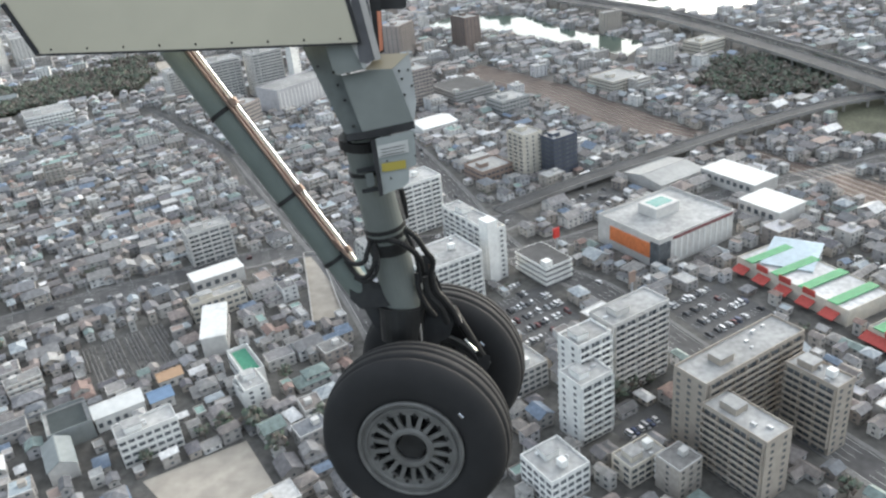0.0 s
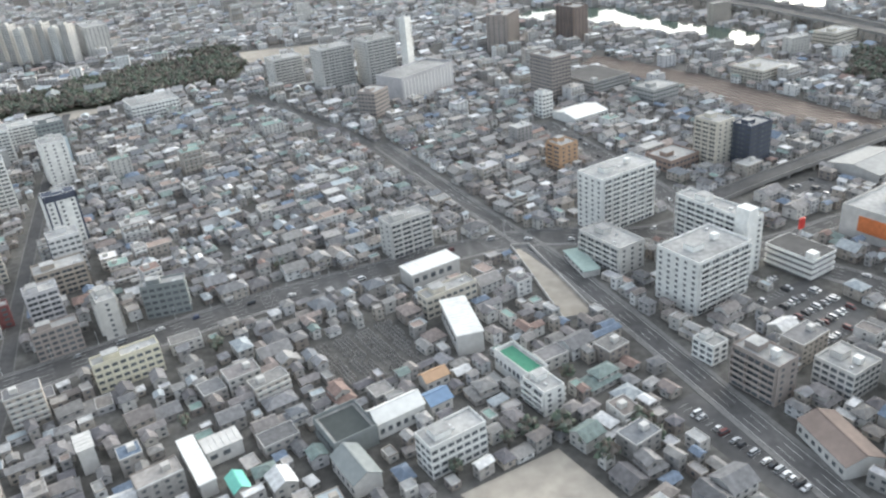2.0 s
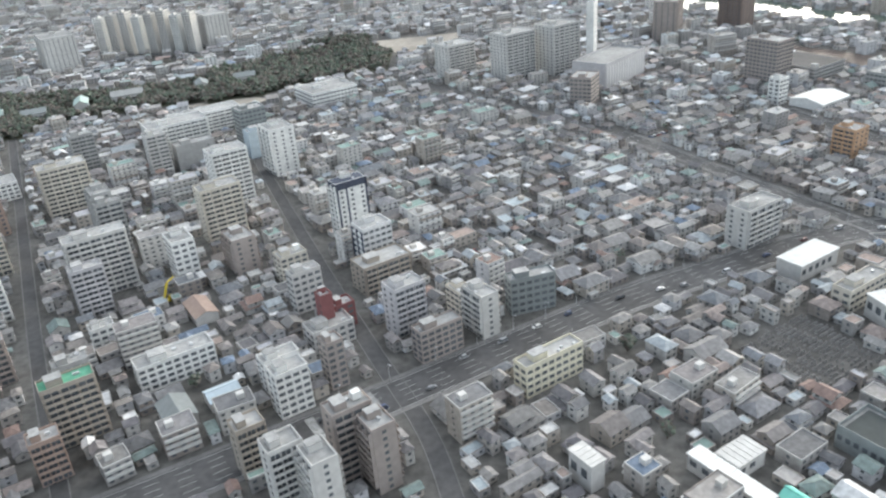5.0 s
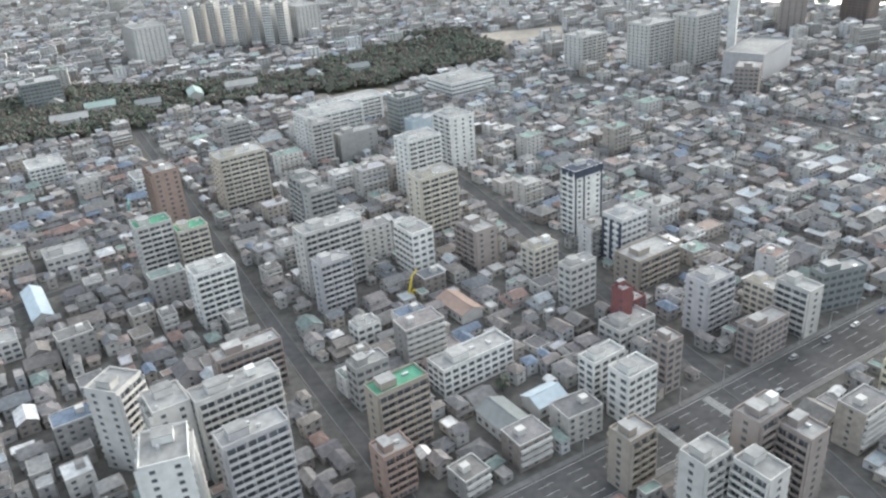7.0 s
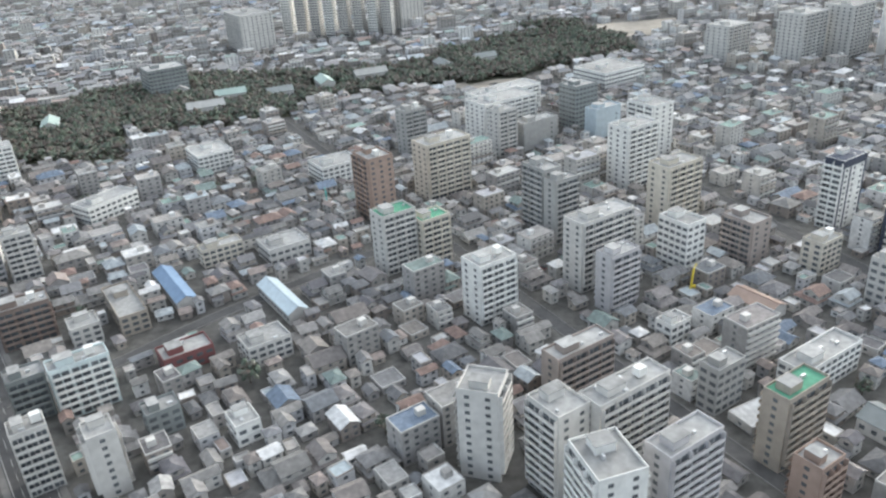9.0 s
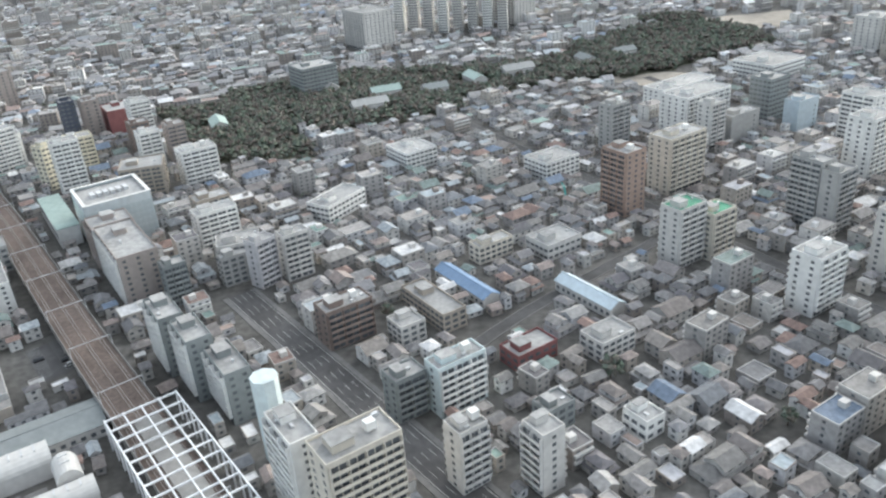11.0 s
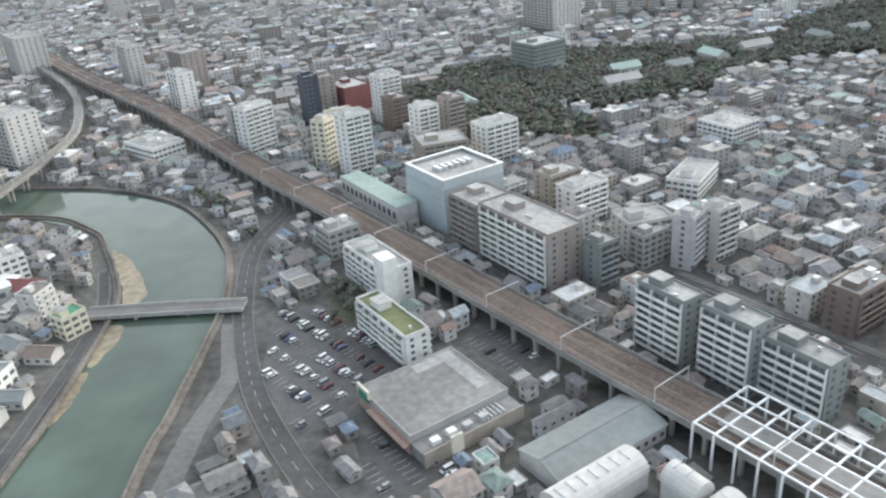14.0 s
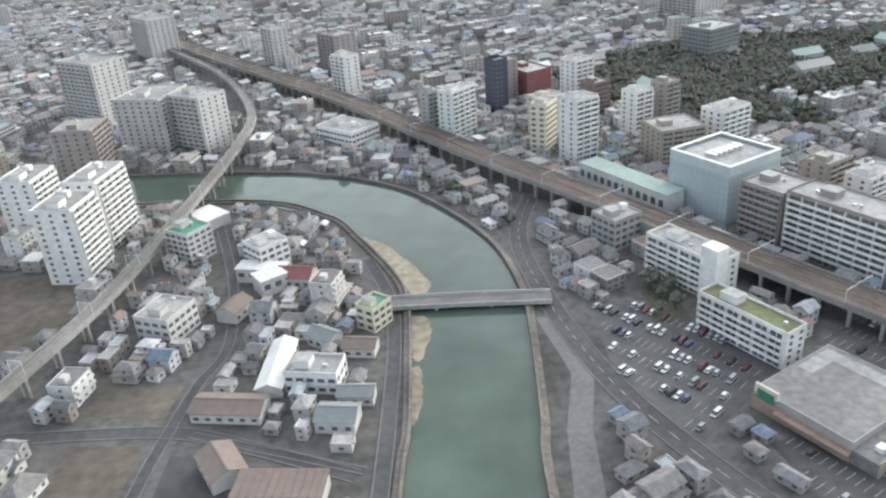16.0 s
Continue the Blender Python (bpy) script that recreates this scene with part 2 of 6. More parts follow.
# ---- ground ----
ground = thing("ground", "grey city ground of asphalt and bare plots", "ground", pose(0, 0, 0), kind="structure",
               data=Geo().box(-9000, 9000, -9000, 9000, -2, 0).mesh("ground", GROUND))
ROADN = [0]


def road(pts, width, dashes=True, z=0.0):
    line = smooth(pts)
    ROADN[0] += 1
    k = 0.004 * ROADN[0]
    ob = thing("road", "worn grey asphalt road with white lane lines" if width > 8 else "narrow grey asphalt lane", "road", pose(0, 0, 0), kind="structure",
               data=ribbon(Geo(), line, -width / 2, width / 2, -0.02, 0.05 + k).mesh("road", ASPH))
    g = Geo()
    for s in (-1, 1):
        ribbon(g, line, s * (width / 2), s * (width / 2 + (2.2 if width > 8 else 0.5)), -0.02, 0.2 + k)
    part("kerb", g.mesh("kerb", PAVE), ob, label="pale concrete pavement with a raised kerb")
    g = Geo()
    for s in (-1, 1) if width > 8 else ():
        ribbon(g, line, s * (width / 2 - 0.7), s * (width / 2 - 0.5), 0.0, 0.07 + k)
    if dashes:
        n = max(1, round(width / 3.5))
        for j in range(1, n):
            o = offset(line, -width / 2 + j * width / n)
            for a, b in zip(o, o[1:]):
                m = max(1, int((b - a).length / 9))
                for i in range(m):
                    p, q = a.lerp(b, (i + 0.1) / m), a.lerp(b, (i + 0.6) / m)
                    g.beam((p.x, p.y, p.z + 0.062 + k), (q.x, q.y, q.z + 0.062 + k), 0.15, 0.02)
    if g.v:
        part("lane_marking", g.mesh("lane_marking", PAINTW), ob, label="white lane paint")
    take_line(pts, width + 5.5)
    return line


road([(-640, 165), (-405, 290), (-308, 344), (-224, 389), (-104, 432), (-28, 425), (31, 452)], 19)
road([(-325, 250), (-336, 297), (-358, 352), (-392, 441), (-457, 619), (-520, 800)], 7, False)
road([(-440, 225), (-473, 290), (-506, 352), (-541, 421), (-610, 560), (-700, 740)], 6, False)
road([(-190, 620), (-114, 464), (-78, 391), (-42, 299), (-5, 200)], 10)
road([(-812, 463), (-762, 391), (-726, 338), (-650, 229)], 13)
road([(-985, 577), (-997, 527), (-993, 476), (-984, 432), (-970, 391), (-940, 340), (-890, 290)], 7.8)
road([(-60, 640), (-17, 517), (19, 405), (62, 352), (97, 283), (140, 200)], 14)
road([(-741, 363), (-712, 390), (-674, 427), (-600, 485)], 6, False)
road([(-1260, 402), (-1181, 399), (-1125, 397), (-1093, 386), (-1060, 371)], 5, False)
road([(-1126, 300), (-1126, 368), (-1124, 397), (-1121, 423), (-1116, 447), (-1125, 496), (-1147, 563)], 3.5, False)
road([(-330, 800), (-210, 640), (-150, 520), (-110, 460)], 5, False)
road([(-1067, 512), (-1055, 474), (-1052, 440), (-1052, 400), (-1053, 360), (-1055, 300)], 4.5, False)
road([(-1116, 395), (-1092, 386), (-1058, 373)], 2.4, False)
road([(-28, 425), (20, 401), (150, 455), (300, 500)], 10)

# flat plots
PLOTN = [0]


def plot(name, label, poly, material, h=0.03, kind="structure"):
    PLOTN[0] += 1
    take_poly(poly)
    return thing(name, label, name.replace("_", " "), pose(0, 0, 0), kind=kind,
                 data=Geo().prism(poly, -0.5, h + 0.002 * PLOTN[0]).mesh(name, material))


LOTS = [[(-977, 462), (-944, 456), (-922, 408), (-956, 377), (-975, 413)], [(-938, 373), (-922, 380), (-905, 352), (-930, 343)],
        [(2, 346), (33, 363), (48, 328), (19, 303)], [(88, 335), (121, 350), (140, 314), (106, 290)], [(46, 245), (67, 259), (72, 243), (55, 233)],
        [(-58, 273), (-44, 282), (-14, 225), (-30, 218)], [(60, 470), (92, 485), (100, 462), (70, 448)], [(-900, 425), (-880, 440), (-862, 415), (-882, 400)]]
for p in LOTS:
    plot("car_park", "grey asphalt car park with painted bays", p, LOT)
plot("building_site", "pale bare construction strip beside the road", [(-105, 424), (-87, 343), (-71, 346), (-95, 424)], SAND)
strip = [Vector((-105, 424, 0)), Vector((-87, 343, 0)), Vector((-71, 346, 0)), Vector((-95, 424, 0)), Vector((-105, 424, 0))]
thing("site_fence", "low pale hoarding round the construction strip", "fence", pose(0, 0, 0), kind="structure", data=ribbon(Geo(), strip, -0.3, 0.3, 0, 1.6).mesh("site_fence", PALEC))
plot("sand_plot", "pale sandy schoolyard", [(-139, 235), (-102, 255), (-82, 223), (-110, 205)], SAND)
plot("sports_field", "pale sandy sports field", [(-400, 1030), (-288, 1040), (-298, 955), (-366, 957)], SAND)
plot("sports_field", "pale sandy school field", [(-560, 800), (-520, 830), (-480, 800), (-520, 765)], SAND)
plot("baseball_field", "dry yellow-green baseball field", [(288, 606), (339, 625), (380, 560), (320, 525), (270, 536)], GRASS)
plot("field", "brown bare field", [(-1158, 426), (-1126, 422), (-1128, 404), (-1158, 409)], SOIL)
plot("field", "brown vegetable field beside the lane", [(-1156, 393), (-1130, 391), (-1131, 350), (-1152, 350)], SOIL)
plot("field", "dark bare plot beside the lane", [(-1120, 386), (-1088, 376), (-1070, 350), (-1120, 345)], LOT)
plot("riverside_path", "pale paved path along the river wall", [(-998, 453), (-990, 415), (-996, 386), (-999, 350), (-990, 350), (-988, 386), (-982, 415), (-990, 453)], PAVE)
plot("field", "brown ploughed field beside the viaduct", [(-1245, 520), (-1196, 518), (-1186, 461), (-1210, 440)], SOIL)
plot("lawn", "small patch of grass with bushes", [(-954, 472), (-942, 466), (-940, 446), (-954, 443)], GRASS)
plot("rail_yard", "brown ballast of a wide rail yard", [(20, 850), (97, 742), (160, 612), (215, 505), (262, 440), (300, 330), (270, 320), (225, 440), (190, 545), (125, 585), (60, 713), (0, 820)], BALLAST)
CEM = [(-206, 334), (-168, 356), (-153, 317), (-184, 302)]
plot("cemetery", "grey gravel cemetery ground", CEM, GROUND)
WOODS = [[(251, 771), (352, 742), (303, 640), (230, 640), (205, 690)], [(-951, 812), (-843, 803), (-792, 647), (-879, 665)],
         [(-567, 922), (-452, 1006), (-404, 1000), (-368, 950), (-372, 874), (-445, 845), (-540, 800)],
         [(-893, 840), (-797, 892), (-647, 867), (-431, 940), (-490, 813), (-582, 806), (-700, 771), (-768, 760), (-851, 695), (-891, 707)],
         [(-845, 809), (-803, 875), (-704, 807), (-683, 740), (-795, 702)], [(-483, 1040), (-418, 1050), (-395, 1035), (-404, 1000)]]
for p in WOODS:
    plot("wood_floor", "dark soil and grass under the trees", p, GRASS)

# ---- water ----
plot("river", "calm green-grey river", [(-1052, 200), (-1047, 360), (-1045, 391), (-1046, 443), (-1047, 464), (-1052, 490), (-1072, 533), (-1092, 564), (-1144, 592), (-1300, 600), (-1500, 590),
     (-1500, 630), (-1300, 645), (-1208, 643), (-1153, 636), (-1104, 624), (-1057, 595), (-1028, 556), (-1009, 516), (-1001, 471), (-1001, 438), (-1003, 392), (-1005, 355), (-1000, 200)], WATER, 0.3)
plot("reservoir", "still water that mirrors the bright sky", [(-50, 1084), (-7, 1144), (93, 1099), (128, 990), (207, 880), (174, 827), (98, 945), (36, 1035)], WATER, 0.3)
plot("reservoir", "still water that mirrors the bright sky", [(180, 1200), (450, 1100), (423, 1032), (304, 988), (215, 1120)], WATER, 0.3)
plot("pond", "small pale pond in the park", [(242, 712), (301, 695), (280, 662), (244, 671)], WATER, 0.3)
def sand_bar(pts):
    """An uneven spit of wet sand that just breaks the water."""
    r = random.Random(5)
    line = smooth(pts + pts[:1], 8)
    plot("sand_bar", "golden wet sand bar at the inner river bank", [(p.x + r.uniform(-0.4, 0.4), p.y + r.uniform(-0.5, 0.5)) for p in line[:-1]], WETSAND, 0.34)


sand_bar([(-1072, 536), (-1060, 526), (-1048, 506), (-1041, 492), (-1038, 483), (-1042, 475), (-1047, 478), (-1051, 490), (-1061, 512)])
sand_bar([(-1046, 459), (-1040, 458), (-1038, 447), (-1040, 436), (-1042, 428), (-1045, 432)])
sand_bar([(-1045, 424), (-1042, 424), (-1041, 410), (-1042, 398), (-1045, 394)])
for pts in ([(-1052, 200), (-1047, 360), (-1045, 391), (-1046, 443), (-1047, 464), (-1052, 490), (-1072, 533), (-1092, 564), (-1144, 592), (-1300, 600)],
            [(-1000, 200), (-1005, 355), (-1003, 392), (-1001, 438), (-1001, 471), (-1009, 516), (-1028, 556), (-1057, 595), (-1104, 624), (-1153, 636), (-1208, 643), (-1300, 645)]):
    line = smooth(pts)
    thing("river_wall", "stained grey concrete river wall", "embankment", pose(0, 0, 0), kind="structure",
          data=ribbon(ribbon(Geo(), line, -0.5, 0.5, -0.5, 2.0), line, -2.4 if pts[0][0] > -1020 else 0.5, -0.5 if pts[0][0] > -1020 else 2.4, -0.5, 0.9).mesh("river_wall", WALLSTAIN))
    take_line(pts, 8)
bridge = thing("bridge", "low concrete road bridge over the river", "bridge", pose(0, 0, 0))
bl = smooth([(-1058, 467), (-1024, 466), (-990, 464)])
part("deck", ribbon(Geo(), bl, -4.5, 4.5, 1.6, 2.5).mesh("deck", PALEC), bridge)
part("roadway", ribbon(Geo(), bl, -3.6, 3.6, 2.4, 2.56).mesh("roadway", PAVE), bridge)
for s in (-1, 1):
    part("parapet", ribbon(Geo(), bl, s * 4.1, s * 4.5, 2.4, 3.5).mesh("parapet", PALEC), bridge)
for px in (-1036, -1014):
    part("pier", Geo().box(px - 0.6, px + 0.6, 462, 470, -0.5, 1.7).mesh("pier", PALEC), bridge)
take_line([(-1060, 467), (-985, 464)], 12)


# ---- viaducts ----
def viaduct(name, label, pts, width, tracks, deck, pier_gap=12.0):
    line = smooth(pts)
    ob = thing(name, label, "viaduct", pose(0, 0, 0))
    part("deck", ribbon(Geo(), line, -width / 2, width / 2, -1.6, -0.2).mesh("deck", CONC), ob)
    part("track_bed", ribbon(Geo(), line, -width / 2 + 0.4, width / 2 - 0.4, -0.3, 0.0).mesh("track_bed", deck), ob)
    for s in (-1, 1):
        part("parapet", ribbon(Geo(), line, s * (width / 2 - 0.3), s * width / 2, -0.4, 1.0).mesh("parapet", CONC), ob)
    for j in range(tracks):
        o = -width / 2 + (j + 0.5) * width / tracks
        for r in (-0.55, 0.55):
            part("rail", ribbon(Geo(), line, o + r - 0.08, o + r + 0.08, 0.0, 0.22).mesh("rail", STEELR), ob, label="worn steel rail")
    cross = Geo().box(-0.8, 0.8, -width / 2 + 0.6, width / 2 - 0.6, -1.4, 0).box(-0.6, 0.6, -width / 2 + 0.8, -width / 2 + 2.2, -14, -1.4).box(-0.6, 0.6, width / 2 - 2.2, width / 2 - 0.8, -14, -1.4).mesh("pier", CONC)
    mast = Geo().box(-0.12, 0.12, -width / 2 + 0.05, -width / 2 + 0.3, 0, 6.2).box(-0.12, 0.12, width / 2 - 0.3, width / 2 - 0.05, 0, 6.2).box(-0.12, 0.12, -width / 2, width / 2, 5.7, 6.0).mesh("mast", METAL)
    dist, goal, mgoal = 0.0, 0.0, 6.0
    for a, b in zip(line, line[1:]):
        L = (b - a).length
        yaw = math.degrees(math.atan2(b.y - a.y, b.x - a.x))
        while goal < dist + L:
            p = a.lerp(b, (goal - dist) / L)
            part("pier", cross, ob, at(p.x, p.y, p.z - 1.5, yaw))
            goal += pier_gap
        while tracks and mgoal < dist + L:
            p = a.lerp(b, (mgoal - dist) / L)
            part("catenary_mast", mast, ob, at(p.x, p.y, p.z, yaw), "grey steel gantry for the overhead line")
            mgoal += 40
        dist += L
    take_line(pts, width + 5)
    return ob


viaduct("rail_viaduct", "concrete rail viaduct with brown ballast and overhead gantries",
        [(-1328, 1061, 9), (-1227, 921, 9), (-1114, 774, 9), (-1016, 628, 9), (-959, 548, 9), (-912, 480, 9), (-863, 409, 9), (-818, 346, 9), (-738, 233, 9), (-688, 161, 9)], 17, 3, BALLAST)
viaduct("monorail_viaduct", "narrow grey elevated track on tall piers", [(-1215, 300, 10), (-1180, 430, 10), (-1167, 510, 10), (-1158, 680, 10), (-1172, 760, 10), (-1217, 863, 10), (-1280, 960, 10), (-1370, 1090, 10)], 6, 2, DARKC, 18)
viaduct("road_flyover", "curving grey road flyover with parapets", [(15, 462, 0.6), (60, 486, 3.5), (116, 513, 6), (197, 556, 7), (272, 591, 7), (332, 608, 7), (480, 640, 7)], 12, 0, ASPH, 22)
viaduct("expressway", "long grey elevated expressway on tall piers", [(60, 1260, 12), (143, 1125, 12), (231, 971, 12), (294, 773, 12), (333, 613, 12), (380, 420, 12), (420, 250, 12)], 19, 0, ASPH, 24)
viaduct("expressway", "second elevated expressway deck beside the first", [(95, 1270, 9), (180, 1130, 9), (262, 985, 9), (325, 780, 9), (365, 613, 9), (415, 420, 9)], 9, 0, ASPH, 24)


# ---- large buildings ----
def roof_gear(root, w, d, h, wall, extra):
    g = Geo()
    pw, pd = min(w * 0.3, 7), min(d * 0.55, 6)
    ox = -w * 0.2
    part("stair_house", g.box(ox - pw / 2, ox + pw / 2, -pd / 2, pd / 2, h, h + 2.8).mesh("stair_house", [wall]), root)
    part("stair_roof", Geo().box(ox - pw / 2 - 0.15, ox + pw / 2 + 0.15, -pd / 2 - 0.15, pd / 2 + 0.15, h + 2.8, h + 3.0).mesh("stair_roof", [ROOF["flat"]]), root)
    if extra == "tank":
        part("water_tank", Geo().box(w * 0.15, w * 0.15 + 3.2, -1.4, 1.4, h + 0.6, h + 3.4).mesh("water_tank", [PAINT["white"]]), root, label="cream rooftop water tank")
    if extra == "tower":
        part("lift_tower", Geo().box(w / 2 - 7, w / 2 + 0.8, -d / 2 - 1.0, -d / 2 + 5.5, 0, h + 6).mesh("lift_tower", [PAINT["white"]]), root, label="blank white lift tower")
    for i in range(1 + int(w / 14)):
        x, y = random.uniform(-w * 0.42, w * 0.42), random.uniform(-d * 0.36, d * 0.36)
        s = random.uniform(0.5, 1.0)
        part("roof_unit", Geo().box(x - s, x + s, y - s * 0.6, y + s * 0.6, h, h + random.uniform(0.6, 1.4)).mesh("roof_unit", [METAL]), root)


def shell(root, w, d, h, wall, roof, rim=0.9):
    part("wall", Geo().box(-w / 2, w / 2, -d / 2, d / 2, 0, h - 0.1).mesh("wall", [wall]), root)
    part("roof", Geo().box(-w / 2 + 0.3, w / 2 - 0.3, -d / 2 + 0.3, d / 2 - 0.3, h - 0.1, h).mesh("roof", [roof]), root)
    t = 0.3
    g = Geo()
    g.box(-w / 2, w / 2, -d / 2, -d / 2 + t, h - 0.1, h + rim).box(-w / 2, w / 2, d / 2 - t, d / 2, h - 0.1, h + rim)
    g.box(-w / 2, -w / 2 + t, -d / 2 + t, d / 2 - t, h - 0.1, h + rim).box(w / 2 - t, w / 2, -d / 2 + t, d / 2 - t, h - 0.1, h + rim)
    part("parapet", g.mesh("parapet", [wall]), root)


COLWORD = {"monochrome": "black and white", "glassblue": "pale blue glass", "skyblue": "pale blue", "pale": "pale grey", "lilac": "lilac-grey", "rust": "red-brown", "taupe": "grey-brown", "cream": "cream", "navy": "dark navy", "slate": "slate-grey", "teal": "grey-green", "mist": "pale blue-grey", "mint": "mint-green"}


def apartment(x, y, w, d, h, yaw, wall, extra="", bold=False):
    """A slab of flats: balconies on one long side, galleries on the other, small windows in the ends."""
    n = max(2, round(h / 3))
    fl = (h - 0.6) / n
    col = COLWORD.get(wall, wall)
    root = thing("apartment_block", "%s apartment block of %d storeys with balconies" % (col, n), "apartment building", at(x, y, 0, yaw))
    pw = PAINT[wall]
    shell(root, w, d, h, pw, ROOF[{"greenroof": "green", "moss": "moss"}.get(extra, "flat")])
    roof_gear(root, w, d, h, pw, extra)
    if extra == "crown":
        part("crown_band", Geo().box(-w / 2 - 0.15, w / 2 + 0.15, -d / 2 - 0.15, d / 2 + 0.15, h - 3.2, h + 0.8).mesh("crown_band", [PAINT["navy"]]), root, label="dark band round the top floor")
        for s in (-0.5, -0.2, 0.44):
            part("dark_strip", Geo().box(w / 2, w / 2 + 0.15, s * d, s * d + 1.1, 0.2, h).mesh("dark_strip", [PAINT["navy"]]), root, label="dark vertical strip")
    bay = 6.0 if w > 12 else 4.0
    nb = max(1, round(w * 0.94 / bay))
    bw = w * 0.94 / nb
    skip = 1 if w > 16 and extra != "tower" else 0
    # balcony: slab, front panel and party fins; the panel stops short at each fin
    g = Geo()
    xa = -w * 0.47
    g.box(xa, -xa, -d / 2 - 1.3, -d / 2 + 0.01, 0, 0.2)
    for i in range(nb):
        g.box(xa + i * bw + 0.1, xa + (i + 1) * bw - 0.1, -d / 2 - 1.3, -d / 2 - 1.17, 0.2, 1.25)
        g.box(xa + i * bw - 0.09, xa + i * bw + 0.09, -d / 2 - 1.25, -d / 2 + 0.01, 0.2, fl)
    g.box(-xa - 0.09, -xa + 0.09, -d / 2 - 1.25, -d / 2 + 0.01, 0.2, fl)
    bal = g.mesh("balcony", [PAINT["white"] if bold else pw])
    g = Geo()
    for i in range(nb):
        a = xa + i * bw
        for q in (0.09, 0.53):
            g.box(a + q * bw, a + (q + 0.38) * bw, -d / 2 - 0.05, -d / 2 + 0.02, 0.3, 2.3)
    for s in (-1, 1):
        k = max(1, int(d / 5))
        for i in range(k):
            c = -d / 2 + (i + 0.5) * d / k
            g.box(s * w / 2 - 0.05, s * w / 2 + 0.05, c - 0.8, c + 0.8, 0.9, 2.2)
    win = g.mesh("glazing", [GLASS])
    # Dark sheet on the rear wall: shade of the open gallery, as colour.
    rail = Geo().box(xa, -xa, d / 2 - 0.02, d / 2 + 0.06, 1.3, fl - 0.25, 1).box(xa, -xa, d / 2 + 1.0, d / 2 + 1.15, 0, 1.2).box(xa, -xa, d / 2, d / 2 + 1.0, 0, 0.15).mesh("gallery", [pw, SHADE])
    for i in range(n):
        m = at(0, 0, 0.2 + i * fl)
        if i:
            part("balcony", bal, root, m)
            if y < 470:
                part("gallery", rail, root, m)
        tagged(part("glazing", win, root, m), kind="stuff")
    take_rect(x, y, w + 2, d + 3, yaw)
    return root


def office(x, y, w, d, h, yaw, wall, extra=""):
    """A block with rows of windows on all sides."""
    n = max(1, round(h / 3.3))
    fl = (h - 0.5) / n
    col = COLWORD.get(wall, wall)
    root = thing("office_building", "%s flat-roofed building of %d storeys with rows of windows" % (col, n), "building", at(x, y, 0, yaw))
    shell(root, w, d, h, PAINT[wall], ROOF["green" if extra == "greenroof" else "flat"])
    roof_gear(root, w, d, h, PAINT[wall], extra)
    g = Geo()
    for sx, L, W in ((0, w, d), (1, d, w)):
        k = max(1, int(L / 3.4))
        for s in (-1, 1):
            for i in range(k):
                c = -L / 2 + (i + 0.5) * L / k
                q = min(1.25, L / k * 0.4)
                if sx:
                    g.box(s * W / 2 - 0.05, s * W / 2 + 0.05, c - q, c + q, 0.95, 2.45)
                else:
                    g.box(c - q, c + q, s * W / 2 - 0.05, s * W / 2 + 0.05, 0.95, 2.45)
    row = g.mesh("glazing", [GLASS])
    band = (Geo().box(-w / 2, w / 2, -d / 2 - 0.3, -d / 2, -0.1, 0.9) if wall == "monochrome" else Geo().box(-w / 2 - 0.12, w / 2 + 0.12, -d / 2 - 0.12, d / 2 + 0.12, -0.12, 0.12)).mesh("floor_band", [PAINT["white" if wall == "monochrome" else wall]])
    for i in range(n):
        tagged(part("glazing", row, root, at(0, 0, 0.2 + i * fl)), kind="stuff")
        if i and h < 40:
            part("floor_band", band, root, at(0, 0, 0.2 + i * fl))
    if wall == "monochrome":
        for s in (-0.5, -0.1, 0.36):
            part("dark_panel", Geo().box(s * w, s * w + 1.8, -d / 2 - 0.36, -d / 2, 0.5, h - 1.5).mesh("dark_panel", [PAINT["navy"]]), root)
    take_rect(x, y, w, d, yaw)
    return root


def plain(x, y, w, d, h, yaw, wall, extra=""):
    root = thing("building", "%s building with nearly blank walls" % COLWORD.get(wall, wall), "building", at(x, y, 0, yaw))
    shell(root, w, d, h, PAINT[wall], ROOF["flat"])
    roof_gear(root, w, d, h, PAINT[wall], extra)
    g = Geo()
    for i in range(int(h / 3.4)):
        g.box(w * 0.3, w * 0.3 + 1.2, -d / 2 - 0.05, -d / 2 + 0.02, i * 3.2 + 1.2, i * 3.2 + 2.4)
    part("window", g.mesh("window", [GLASS]), root)
    take_rect(x, y, w, d, yaw)


def pillar(x, y, w, d, h, yaw, wall, extra=""):
    r = max(w, d) * 0.58
    poly = [(r * math.cos(radians(22.5 + 45 * i)), r * math.sin(radians(22.5 + 45 * i))) for i in range(8)]
    root = thing("octagonal_tower", "plain pale blue-grey octagonal tower wrapped in sheeting", "tower", at(x, y, 0, yaw))
    part("wall", Geo().prism(poly, 0, h - 0.4).mesh("wall", [PAINT[wall]]), root)
    part("cap", Geo().prism([(a * 1.03, b * 1.03) for a, b in poly], h - 0.4, h).mesh("cap", [PAINT[wall]]), root)
    take_rect(x, y, w + 3, d + 3, yaw)


